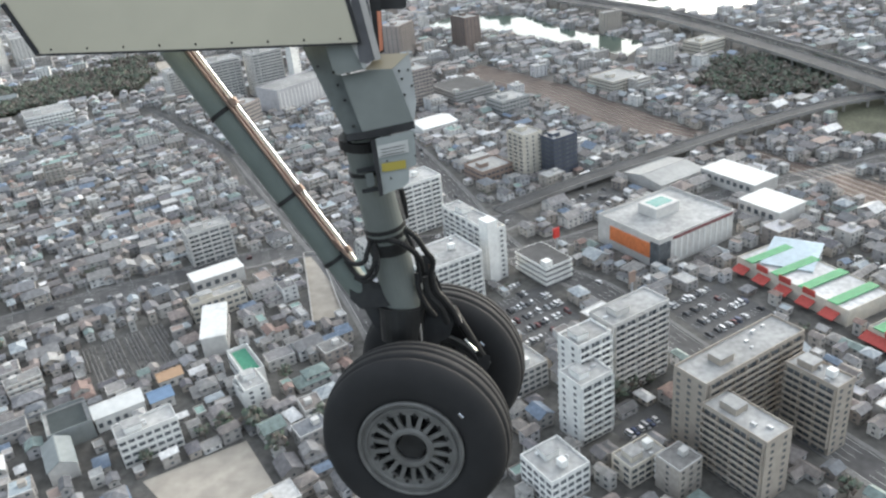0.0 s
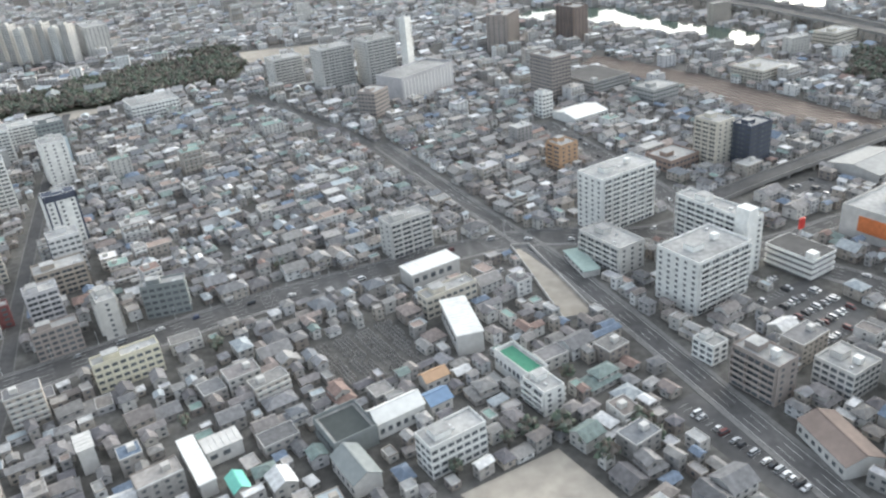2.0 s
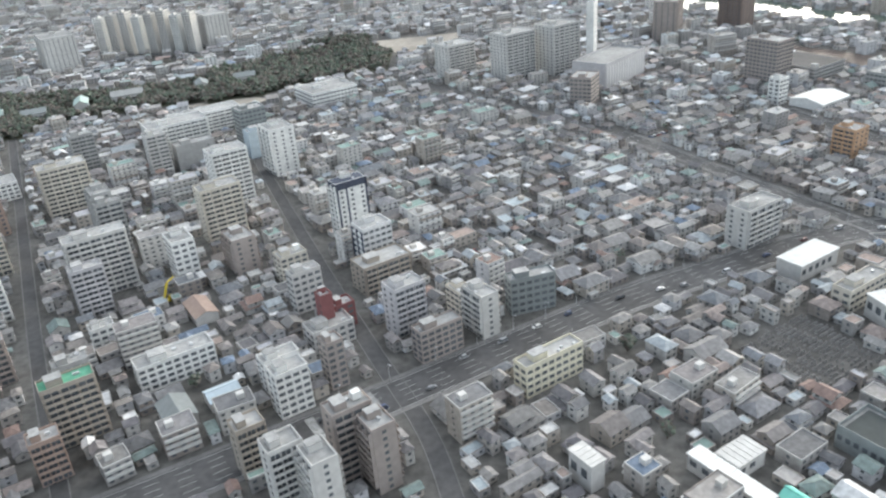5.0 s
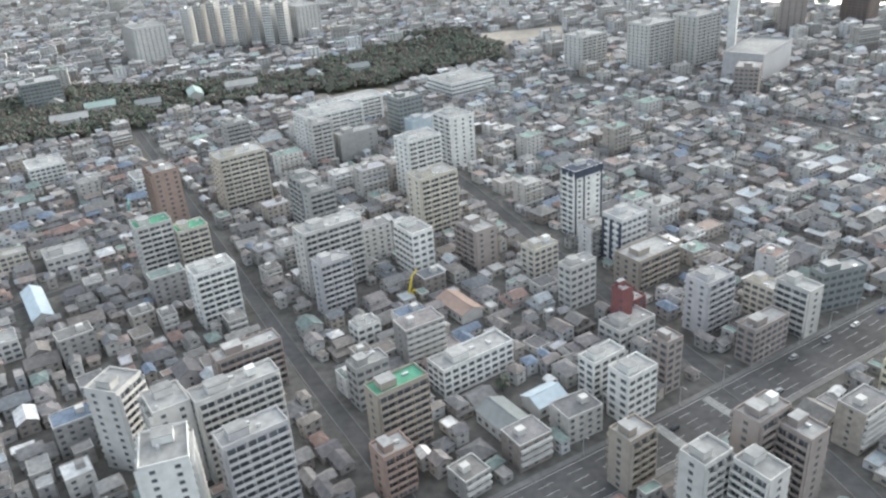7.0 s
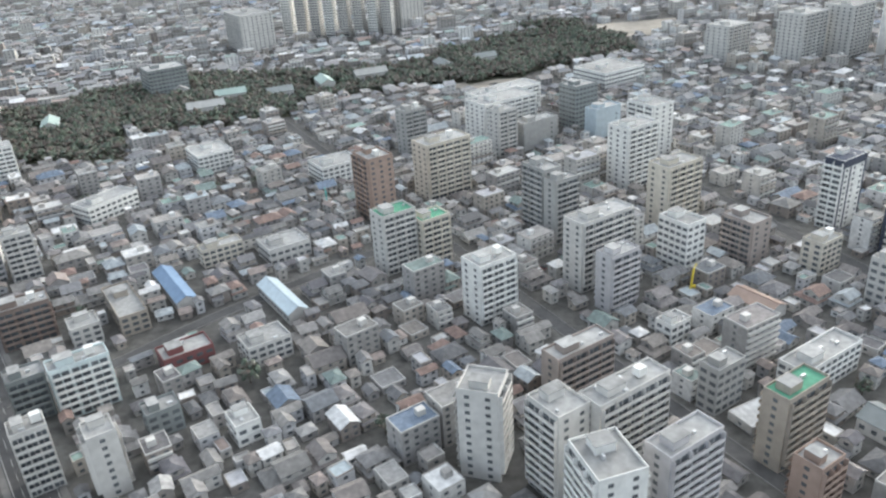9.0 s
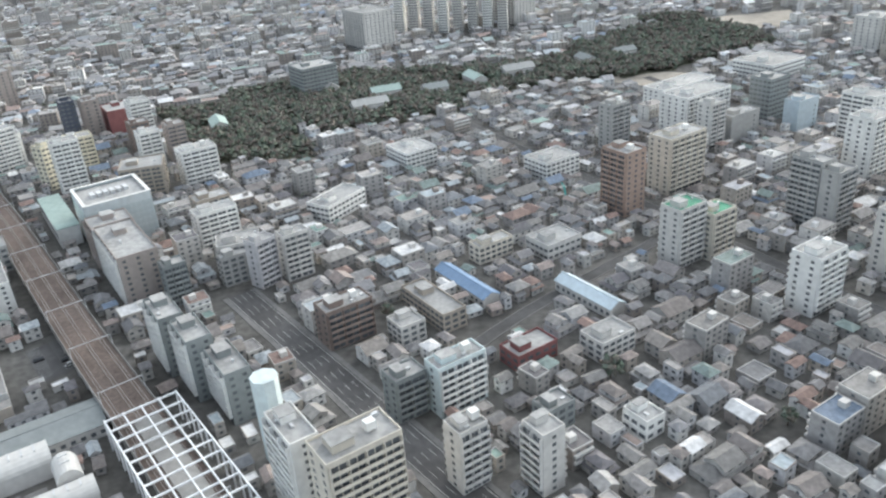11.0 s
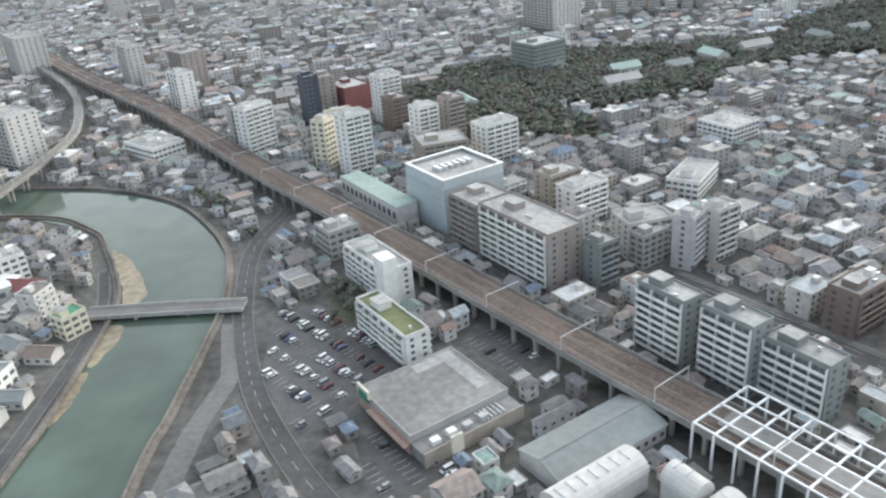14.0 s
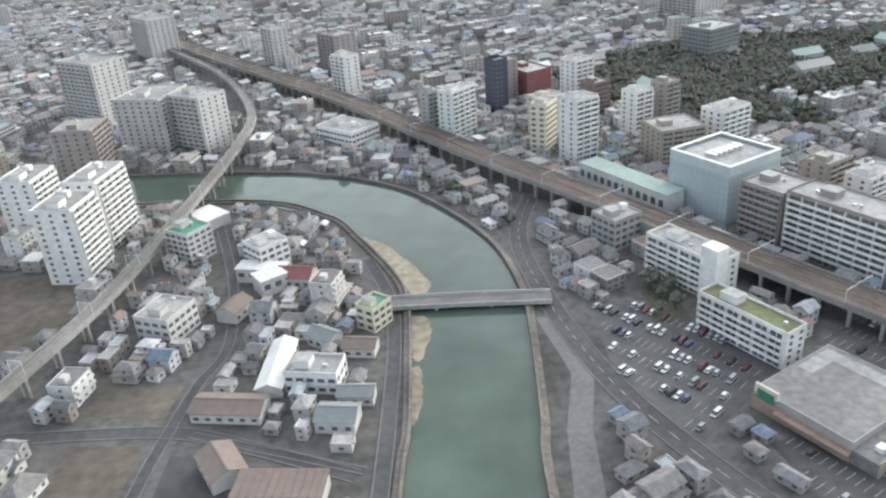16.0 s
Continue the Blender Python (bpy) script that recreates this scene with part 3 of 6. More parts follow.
def hall(x, y, w, d, h, yaw, wall, extra=""):
    """A low flat-roofed hall with a ribbed metal roof."""
    root = thing("hall", "low hall with a wide %s metal roof" % COLWORD.get(wall, wall), "hall", at(x, y, 0, yaw))
    part("wall", Geo().box(-w / 2, w / 2, -d / 2, d / 2, 0, h - 0.4).mesh("wall", [PAINT["pale"]]), root)
    part("roof", Geo().box(-w / 2 - 0.4, w / 2 + 0.4, -d / 2 - 0.4, d / 2 + 0.4, h - 0.4, h).mesh("roof", [PAINT[wall]]), root)
    g = Geo()
    for i in range(int(w / 2.5) + 1):
        a = -w / 2 + i * 2.5
        g.box(a - 0.08, a + 0.08, -d / 2 - 0.3, d / 2 + 0.3, h, h + 0.15)
    part("roof_rib", g.mesh("roof_rib", [PAINT[wall]]), root)
    for s in (-1, 1):
        g = Geo()
        for i in range(max(1, int(w / 5))):
            a = -w / 2 + 2.5 + i * 5
            g.box(a - 1.4, a + 1.4, s * d / 2 - 0.06, s * d / 2 + 0.06, h * 0.4, h * 0.7)
        tagged(part("glazing", g.mesh("glazing", [GLASS]), root), kind="stuff")
    take_rect(x, y, w, d, yaw)


def gable(x, y, w, d, h, yaw, wall, extra=""):
    root = thing("gabled_hall", "gabled building with a %s roof" % COLWORD.get(wall, wall), "building", at(x, y, 0, yaw))
    e = h * 0.68
    a, b = w / 2 + 0.5, d / 2 + 0.5
    part("wall", Geo().prism([(-w / 2, -d / 2), (w / 2, -d / 2), (w / 2, d / 2), (-w / 2, d / 2)], 0, e)
         .add([(-w / 2, -d / 2, e), (-w / 2, d / 2, e), (-w / 2, 0, h - 0.2), (w / 2, -d / 2, e), (w / 2, d / 2, e), (w / 2, 0, h - 0.2)], [(0, 2, 1), (3, 4, 5)]).mesh("wall", [PAINT["pale" if wall not in ("white",) else "white"]]), root)
    for s in (-1, 1):
        vs = [(-a, s * b, e - 0.2), (a, s * b, e - 0.2), (a, 0, h), (-a, 0, h), (-a, s * b, e), (a, s * b, e), (a, 0, h + 0.2), (-a, 0, h + 0.2)]
        part("roof_slope", Geo().add(vs, [(0, 1, 2, 3), (4, 5, 6, 7), (0, 1, 5, 4), (1, 2, 6, 5), (2, 3, 7, 6), (3, 0, 4, 7)]).mesh("roof_slope", [PAINT[wall]]), root)
        g = Geo()
        for i in range(max(1, int(w / 3.5))):
            c = -w / 2 + (i + 0.5) * w / max(1, int(w / 3.5))
            g.box(c - 0.9, c + 0.9, s * d / 2 - 0.05, s * d / 2 + 0.05, e * 0.3, e * 0.6)
        tagged(part("glazing", g.mesh("glazing", [GLASS]), root), kind="stuff")
    part("ridge", Geo().box(-a, a, -0.3, 0.3, h + 0.05, h + 0.35).mesh("ridge", [PAINT[wall]]), root)
    take_rect(x, y, w, d, yaw)


def barrel(x, y, w, d, h, yaw, wall, extra=""):
    root = thing("station_roof", "white barrel-vaulted platform building", "station", at(x, y, 0, yaw))
    e = h * 0.6
    part("wall", Geo().box(-w / 2, w / 2, -d / 2, d / 2, 0, e).mesh("wall", [PAINT["pale"]]), root)
    n = 10
    vs = [(s * (w / 2 + 0.3), -math.cos(math.pi * i / n) * (d / 2 + 0.3), e + math.sin(math.pi * i / n) * (h - e)) for s in (-1, 1) for i in range(n + 1)]
    fs = [(i, i + 1, n + 2 + i, n + 1 + i) for i in range(n)] + [tuple(range(n + 1)), tuple(range(2 * n + 1, n, -1))]
    part("roof", Geo().add(vs, fs).mesh("roof", [PAINT["pale"]]), root)
    for i in range(int(w / 4)):
        a = -w / 2 + 2 + i * 4
        part("roof_rib", Geo().box(a - 0.2, a + 0.2, -d * 0.2, d * 0.2, h - 0.4, h + 0.2).mesh("roof_rib", [METAL]), root)
    take_rect(x, y, w, d, yaw)


def deck(x, y, w, d, h, yaw, wall, extra=""):
    """An open parking deck: slabs, parapets and a dark core painted for shaded gaps."""
    root = thing("parking_deck", "open %s multi-storey car park with ribbon openings" % COLWORD.get(wall, wall), "car park", at(x, y, 0, yaw))
    n = max(2, round(h / 3.2))
    part("shade_core", Geo().box(-w / 2 + 0.8, w / 2 - 0.8, -d / 2 + 0.8, d / 2 - 0.8, 0, h - 0.3).mesh("shade_core", [SHADE]), root)
    fl = h / n
    band = Geo().box(-w / 2, w / 2, -d / 2, d / 2, -1.1, 0.3).mesh("parapet_band", [PAINT[wall]])
    for i in range(1, n + 1):
        part("parapet_band", band, root, at(0, 0, i * fl - 0.3))
    part("roof", Geo().box(-w / 2 + 0.4, w / 2 - 0.4, -d / 2 + 0.4, d / 2 - 0.4, h, h + 0.06).mesh("roof", [LOT]), root)
    part("stair_house", Geo().box(w / 2 - 5, w / 2 - 0.5, -d / 2 + 0.5, -d / 2 + 5, h, h + 3).mesh("stair_house", [PAINT[wall]]), root)
    take_rect(x, y, w, d, yaw)


def court(x, y, w, d, h, yaw, wall, extra=""):
    root = thing("school_block", "%s low block with a fenced roof court" % COLWORD.get(wall, wall), "building", at(x, y, 0, yaw))
    top = TURF if wall == "white" else PAINT["dark"]
    shell(root, w, d, h, PAINT["white" if wall == "white" else "slate"], ROOF["flat"], 1.4)
    part("roof_court", Geo().box(-w / 2 + 1.6, w / 2 - 1.6, -d / 2 + 1.6, d / 2 - 1.6, h, h + 0.05).mesh("roof_court", [top]), root)
    g = Geo()
    for i in range(int(w / 3)):
        a = -w / 2 + 1.5 + i * 3
        for s in (-1, 1):
            g.box(a - 0.9, a + 0.9, s * d / 2 - 0.05, s * d / 2 + 0.05, h * 0.45, h * 0.7)
    tagged(part("glazing", g.mesh("glazing", [GLASS]), root), kind="stuff")
    take_rect(x, y, w, d, yaw)


def mall(x, y, w, d, h, yaw, wall, extra=""):
    """A big shop: blank ribbed walls, a coloured sign band and a roof well."""
    root = thing("shopping_centre", "large %s shopping centre with blank ribbed walls" % COLWORD.get(wall, wall), "shopping centre", at(x, y, 0, yaw))
    shell(root, w, d, h, PAINT[wall], ROOF["flat"], 1.6)
    rib = Geo().box(-0.6, 0.6, -0.25, 0.0, 2, h - 1.5).mesh("facade_rib", [PAINT["white"]])
    for i in range(int(w / 4.5)):
        part("facade_rib", rib, root, at(-w / 2 + 3 + i * 4.5, -d / 2, 0))
    for i in range(int(d / 4.5)):
        part("facade_rib", rib, root, at(w / 2, -d / 2 + 3 + i * 4.5, 0, 90))
    if wall == "pale":
        part("sign_wall", Geo().box(-w / 2 - 0.5, -w / 2, -d / 2 + 6, d / 2 - 10, 5, h - 2.5).mesh("sign_wall", [mat("orange_sign", (0.62, 0.20, 0.08), 0.6)]), root, label="plain orange sign wall")
        part("entrance", Geo().box(-w / 2 - 0.6, -w / 2 + 8, -d / 2 - 0.6, -d / 2 + 6, 0, h - 1).mesh("entrance", [GLASS]), root, label="dark glazed corner entrance")
        part("red_band", Geo().box(-w / 2 + 10, w / 2 - 1, -d / 2 - 0.4, -d / 2 - 0.05, h - 1.2, h + 0.4).mesh("red_band", [PAINT["red"]]), root)
        well = part("light_well", Geo().box(-9, 9, -2, 12, h, h + 6).mesh("light_well", [PAINT["pale"]]), root)
        part("well_glass", Geo().box(-6.5, 6.5, 0.5, 9.5, h + 6, h + 6.1).mesh("well_glass", [mat("green_glass", (0.08, 0.25, 0.22), 0.2)]), well, label="green glazed roof light")
    take_rect(x, y, w, d, yaw)


def cube(x, y, w, d, h, yaw, wall, extra=""):
    """A glass-clad block with a white roof rim."""
    root = thing("glass_block", "pale blue glass-clad block with a white roof rim", "building", at(x, y, 0, yaw))
    shell(root, w, d, h, PAINT[wall], ROOF["flat"], 1.5)
    part("roof_rim", Geo().box(-w / 2 - 0.3, w / 2 + 0.3, -d / 2 - 0.3, -d / 2 + 1.6, h + 1.5, h + 1.8).box(-w / 2 - 0.3, w / 2 + 0.3, d / 2 - 1.6, d / 2 + 0.3, h + 1.5, h + 1.8)
         .box(-w / 2 - 0.3, -w / 2 + 1.6, -d / 2 + 1.6, d / 2 - 1.6, h + 1.5, h + 1.8).box(w / 2 - 1.6, w / 2 + 0.3, -d / 2 + 1.6, d / 2 - 1.6, h + 1.5, h + 1.8).mesh("roof_rim", [PAINT["white"]]), root)
    pane = Geo().box(-1.42, 1.42, -0.12, 0.02, 0.08, 3.3).mesh("glass_panel", [GLASSB])
    for s, L, W, rot in ((-1, w, d, 0), (1, d, w, 90), (-1, d, w, -90)):
        k = int(L / 3)
        for i in range(k):
            for j in range(int(h / 3.4)):
                a = -L / 2 + (i + 0.5) * L / k
                m = pose(0, 0, 0, 0, 0, rot) @ pose(a, -W / 2, j * 3.4 + 0.2)
                part("glass_panel", pane, root, m)
    for i in range(6):
        part("roof_unit", Geo().box(-w * 0.3 + i * 3.6, -w * 0.3 + i * 3.6 + 2.4, -3, 3, h, h + 2).mesh("roof_unit", [METAL]), root)
    take_rect(x, y, w, d, yaw)


def store(x, y, w, d, h, yaw, wall, extra=""):
    root = thing("supermarket", "low supermarket with a wide plain grey roof", "shop", at(x, y, 0, yaw))
    shell(root, w, d, h, PAINT["grey"], DARKC, 0.25)
    part("roof_sheet", Geo().box(w * 0.02, w * 0.3, d * 0.3, d * 0.46, h + 0.004, h + 0.08).box(w * 0.3, w * 0.44, -d * 0.3, d * 0.46, h + 0.004, h + 0.08).mesh("roof_sheet", [ROOF["flat"]]), root, label="paler strip of roof sheeting")
    part("front_wall", Geo().box(-w / 2 - 0.6, -w / 2, -d / 2, d / 2, 0, h - 2.2).mesh("front_wall", [PAINT["rust"]]), root, label="pinkish shop front")
    part("canopy", Geo().box(-w / 2 - 2.6, -w / 2 - 0.6, -d / 2, d / 2 - 9, 3.4, 3.8).mesh("canopy", [PAINT["rust"]]), root, label="long red-brown canopy")
    part("sign_board", Geo().box(-w / 2 - 1.0, -w / 2 - 0.2, d / 2 - 9, d / 2 - 1, h, h + 3.0).mesh("sign_board", [PAINT["cream"]]), root)
    part("sign_panel", Geo().box(-w / 2 - 1.1, -w / 2 - 1.0, d / 2 - 8, d / 2 - 2, h - 2, h + 1.6).mesh("sign_panel", [TURF]), root, label="plain green sign panel")
    yard_wall = part("service_deck", Geo().box(-w / 2, w / 2, -d / 2 - 8, -d / 2, 0, h - 2.4).mesh("service_deck", [DARKC]), root, label="lower roof deck with plant")
    part("deck_rim", Geo().box(-w / 2, w / 2, -d / 2 - 8.3, -d / 2 - 8, 0, h - 1.4).mesh("deck_rim", [PAINT["tan"]]), yard_wall)
    for i in range(4):
        part("roof_unit", Geo().box(-w * 0.38 + i * 6, -w * 0.38 + i * 6 + 3.0, -d / 2 - 6, -d / 2 - 3.6, h - 2.4, h - 0.8 + 0.4 * (i % 2)).mesh("roof_unit", [PAINT["white" if i < 2 else "grey"]]), yard_wall)
    for i in range(6):
        part("duct", Geo().tube((w * 0.12 + i * 1.6, -d / 2 - 6.5, h - 1.9), (w * 0.12 + i * 1.6, -d / 2 - 1, h - 1.9), 0.35, n=8).mesh("duct", [METAL]), yard_wall)
    take_rect(x, y, w + 6, d + 18, yaw)


def stripe(x, y, w, d, h, yaw, wall, extra=""):
    return apartment(x, y, w, d, h, yaw, "slate", "", True)


slab = apartment


slab(-41, 448, 41, 20, 33, 32, "white", "tank")
slab(-19, 357, 35, 25, 27, 32, "white", "tank")
slab(-1, 393, 46, 11, 30, -58, "white", "tower")
deck(35, 375, 27, 18, 12, -58, "white")
mall(107, 404, 57, 47, 16, 32, "pale")
slab(60, 277, 31, 14, 36, 32, "pale")
slab(39, 260, 17, 12, 36, 32, "white")
slab(37, 246, 16, 13, 28, 32, "white")
slab(95, 246, 54, 15, 33, 32, "tan")
slab(87, 215, 27, 13, 27, -58, "tan")
slab(119, 233, 21, 10, 30, -58, "tan", "tank")
office(21, 216, 18, 17, 13, -58, "white", "tank")
gable(-5, 243, 26, 15, 9, -78, "brown")
office(14, 280, 17, 17, 12, -58, "pale", "tank")
office(52, 221, 17, 10, 9, 32, "cream", "tank")
hall(161, 359, 32, 24, 9, 58, "skyblue")
gable(129, 493, 40, 34, 8, 32, "grey")
hall(171, 472, 42, 22, 9, -58, "white")
hall(174, 423, 28, 23, 10, -58, "white")
office(63, 523, 21, 15, 27, 32, "navy")
slab(40, 528, 19, 16, 30, -58, "cream")
office(-44, 713, 30, 21, 38, -58, "taupe")
slab(-70, 917, 36, 24, 40, 64, "taupe")
slab(9, 933, 31, 20, 38, -58, "brown")
deck(-2, 735, 47, 43, 12, -58, "grey")
slab(-163, 432, 27, 13, 21, 32, "pale")
hall(-150, 396, 29, 13, 9, 32, "white")
office(-141, 364, 29, 9, 11, 32, "cream")
hall(-135, 337, 33, 12, 11, -77, "white")
court(-111, 301, 24, 10, 9, -58, "white")
slab(-104, 282, 14, 10, 11, -58, "white")
gable(-163, 277, 21, 10, 11, 32, "white")
gable(-147, 285, 10, 9, 8, 32, "blue")
gable(-148, 301, 11, 7, 7, 32, "orange")
court(-182, 269, 20, 18, 8, -58, "dark")
gable(-176, 247, 19, 11, 10, -58, "slate")
office(-141, 254, 24, 11, 14, 32, "white")
slab(-59, 541, 15, 15, 18, -58, "orange")
mall(-165, 768, 70, 34, 22, 48, "lilac")
slab(-204, 816, 33, 27, 45, 32, "pale")
plain(-172, 812, 12, 7, 62, 62, "white")
office(-200, 700, 22, 18, 24, 61, "taupe")
gable(-29, 648, 34, 28, 8, 32, "white")
office(-57, 659, 11, 10, 20, 32, "white")
slab(-461, 549, 24, 16, 36, 32, "white")
slab(-376, 475, 10, 19, 36, -58, "white", "crown")
office(-362, 440, 13, 17, 24, -58, "monochrome")
office(-465, 443, 17, 12, 24, -58, "white")
slab(-434, 446, 17, 13, 21, -58, "taupe")
slab(-454, 492, 24, 14, 33, 32, "cream")
slab(-505, 435, 31, 12, 33, 32, "pale")
slab(-502, 411, 16, 9, 26, 32, "lilac")
slab(-522, 491, 17, 11, 36, -58, "grey")
slab(-514, 480, 15, 9, 33, 32, "grey")
slab(-526, 656, 46, 23, 27, 32, "white")
slab(-529, 616, 15, 11, 30, 32, "pale")
plain(-506, 628, 29, 12, 18, 32, "grey")
office(-470, 666, 21, 17, 30, 32, "slate")
plain(-458, 640, 23, 11, 20, 32, "skyblue")
office(-423, 776, 45, 38, 14, 32, "white")
office(-444, 349, 33, 11, 12, 32, "white")
slab(-530, 351, 26, 9, 21, 32, "taupe")
slab(-545, 304, 14, 12, 33, -58, "pale")
slab(-524, 310, 29, 9, 33, 32, "pale", "tank")
slab(-537, 276, 17, 14, 36, -74, "white")
slab(-514, 285, 21, 9, 33, 32, "lilac")
office(-483, 339, 14, 8, 18, 32, "grey")
gable(-446, 399, 20, 11, 7, -58, "rust")
office(-405, 431, 15, 10, 15, 32, "cream", "tank")
office(-487, 380, 11, 8, 10, 32, "white")
slab(-556, 411, 19, 13, 27, 32, "white", "tank")
slab(-580, 466, 16, 12, 24, 32, "cream", "greenroof")
slab(-344, 372, 16, 11, 24, 32, "lilac")
office(-318, 378, 14, 8, 15, -58, "cream")
office(-286, 381, 22, 8, 18, 15, "slate")
office(-330, 350, 21, 8, 15, 32, "taupe")
slab(-357, 417, 27, 15, 15, 32, "tan")
office(-393, 399, 15, 8, 21, 32, "pale")
plain(-380, 371, 6, 6, 22, -58, "red")
office(-374, 380, 10, 8, 12, 32, "red")
office(-389, 319, 14, 10, 20, 32, "white")
office(-373, 333, 8, 8, 22, 32, "taupe")
office(-286, 323, 29, 8, 14, 32, "yellow")
slab(-361, 279, 15, 9, 30, 32, "taupe", "tank")
slab(-382, 266, 12, 9, 27, 32, "pale")
slab(-398, 285, 11, 9, 21, 32, "tan")
slab(-566, 316, 13, 13, 33, 70, "pale")
slab(-471, 312, 20, 9, 27, 32, "tan", "greenroof")
slab(-473, 290, 11, 9, 18, 32, "rust")
slab(-437, 600, 22, 18, 33, -58, "white")
office(-396, 336, 16, 8, 15, 32, "white")
slab(-310, 365, 15, 9, 21, -58, "pale")
slab(-369, 259, 12, 9, 27, -58, "pale")
slab(-351, 273, 11, 9, 27, -58, "taupe")
hall(-282, 265, 11, 6, 12, -58, "pale")
slab(-609, 526, 18, 15, 36, -58, "rust", "tank")
slab(-571, 554, 30, 16, 33, 32, "cream", "tank")
slab(-589, 631, 17, 12, 30, 32, "grey", "tank")
slab(-519, 712, 58, 20, 18, 32, "white")
office(-638, 589, 27, 21, 12, 32, "white")
office(-726, 629, 26, 24, 12, -58, "white")
slab(-597, 461, 18, 12, 30, 32, "pale", "greenroof")
slab(-711, 364, 21, 9, 21, 32, "mist", "tank", True)
slab(-742, 301, 24, 13, 39, 32, "cream", "tank")
slab(-762, 313, 19, 9, 36, -58, "white")
pillar(-775, 342, 8, 8, 34, 32, "mist")
slab(-756, 416, 22, 12, 18, 32, "brown", "tank")
slab(-710, 322, 11, 9, 24, 32, "pale", "tank")
gable(-702, 449, 39, 9, 7, -58, "blue")
gable(-648, 429, 35, 9, 8, -58, "skyblue")
office(-718, 429, 34, 12, 9, -58, "tan")
office(-730, 412, 12, 12, 9, -58, "pale")
office(-649, 390, 18, 13, 9, 32, "pale")
office(-655, 483, 22, 17, 8, 32, "pale")
office(-687, 482, 21, 9, 9, 32, "cream")
office(-771, 556, 33, 17, 10, 54, "white")
stripe(-828, 407, 21, 10, 27, -58, "white")
stripe(-812, 388, 20, 10, 27, -58, "white")
stripe(-796, 373, 23, 10, 22, -58, "white")
cube(-896, 546, 36, 35, 27, 32, "glassblue")
hall(-937, 563, 61, 12, 12, -58, "teal")
slab(-867, 480, 47, 19, 27, -58, "taupe", "", True)
slab(-885, 510, 21, 21, 25, -58, "taupe")
slab(-933, 473, 36, 13, 17, -58, "white", "tower")
slab(-926, 427, 37, 10, 14, -58, "white", "moss")
office(-954, 514, 16, 15, 14, 32, "grey", "tank")
store(-912, 388, 38, 33, 7, 32, "grey")
slab(-952, 626, 17, 14, 36, 32, "white")
office(-970, 641, 17, 10, 30, 59, "yellow")
slab(-910, 663, 15, 12, 27, 32, "white")
slab(-892, 667, 13, 12, 30, 32, "taupe")
slab(-868, 627, 24, 15, 24, 32, "white", "tank")
slab(-901, 615, 27, 24, 20, 13, "tan")
office(-991, 731, 12, 11, 36, -58, "navy")
plain(-966, 765, 28, 22, 20, -58, "red")
slab(-936, 729, 16, 16, 33, 32, "white")
slab(-929, 700, 14, 13, 24, 32, "brown")
slab(-1020, 674, 23, 11, 33, 49, "white")
slab(-1036, 695, 12, 9, 27, 32, "grey")
slab(-1290, 784, 43, 28, 45, -33, "pale")
slab(-1221, 706, 38, 33, 36, 77, "pale")
slab(-1188, 696, 29, 23, 36, -33, "pale")
slab(-1242, 640, 27, 23, 36, 90, "taupe")
slab(-1200, 518, 22, 19, 36, 84, "white", "tank")
slab(-1200, 554, 28, 17, 36, 82, "white", "tank")
slab(-1241, 567, 23, 19, 33, 84, "white", "tank")
gable(-1093, 427, 30, 9, 6, 88, "white")
office(-1142, 460, 18, 16, 11, 69, "pale")
office(-1112, 512, 15, 14, 13, 45, "white", "tank")
office(-1151, 528, 15, 15, 15, -32, "pale", "greenroof")
office(-1060, 456, 11, 9, 10, 54, "yellow", "greenroof")
hall(-1153, 566, 18, 14, 6, -42, "white")
office(-1092, 685, 34, 24, 11, -41, "white", "tank")
hall(-1107, 490, 12, 10, 8, 36, "white")
office(-1078, 419, 19, 12, 8, -10, "white")
gable(-1078, 444, 11, 8, 7, -35, "slate")
gable(-1063, 408, 12, 7, 6, -5, "slate")
gable(-1068, 396, 13, 10, 7, -8, "slate")
gable(-1101, 376, 15, 11, 7, -58, "brown")
hall(-1081, 364, 26, 11, 6, -5, "brown")
gable(-1064, 437, 12, 8, 6, -10, "brown")
gable(-1118, 470, 13, 9, 7, 70, "brown")
hall(-1112, 500, 22, 8, 7, -12, "white")
gable(-1096, 494, 15, 11, 8, -12, "red")
gable(-1105, 405, 24, 11, 6, -8, "brown")
slab(-843, 552, 20, 13, 18, 32, "tan")
office(-815, 478, 16, 8, 15, 32, "grey")
slab(-835, 527, 23, 12, 20, 32, "white")
slab(-815, 491, 22, 17, 17, 14, "pale")
slab(-800, 473, 12, 9, 24, 48, "lilac")
slab(-785, 479, 14, 9, 24, 32, "pale")
slab(-840, 461, 11, 9, 21, 32, "slate")
gable(-864, 359, 42, 19, 8, 32, "slate")
barrel(-844, 334, 11, 8, 12, -58, "white")
slab(-18, 281, 21, 12, 18, -58, "taupe", "tank")
office(-31, 305, 11, 9, 9, -58, "white")
slab(-54, 398, 31, 17, 15, -58, "pale")
hall(-70, 395, 26, 9, 4, -75, "teal")
gable(-435, 317, 16, 12, 8, -58, "slate")
gable(-419, 327, 13, 10, 7, 32, "skyblue")
slab(-730, 361, 13, 10, 18, 32, "slate")
hall(62, 305, 12, 10, 7, 32, "pale")
office(-678, 347, 12, 9, 10, 32, "slate")
office(-681, 389, 20, 12, 7, 32, "red")
office(-379, 366, 20, 12, 10, 32, "pale")
slab(-686, 318, 10, 9, 24, -58, "pale")
office(-648, 340, 11, 9, 8, -58, "white")
slab(-1026, 698, 26, 17, 24, -58, "white")
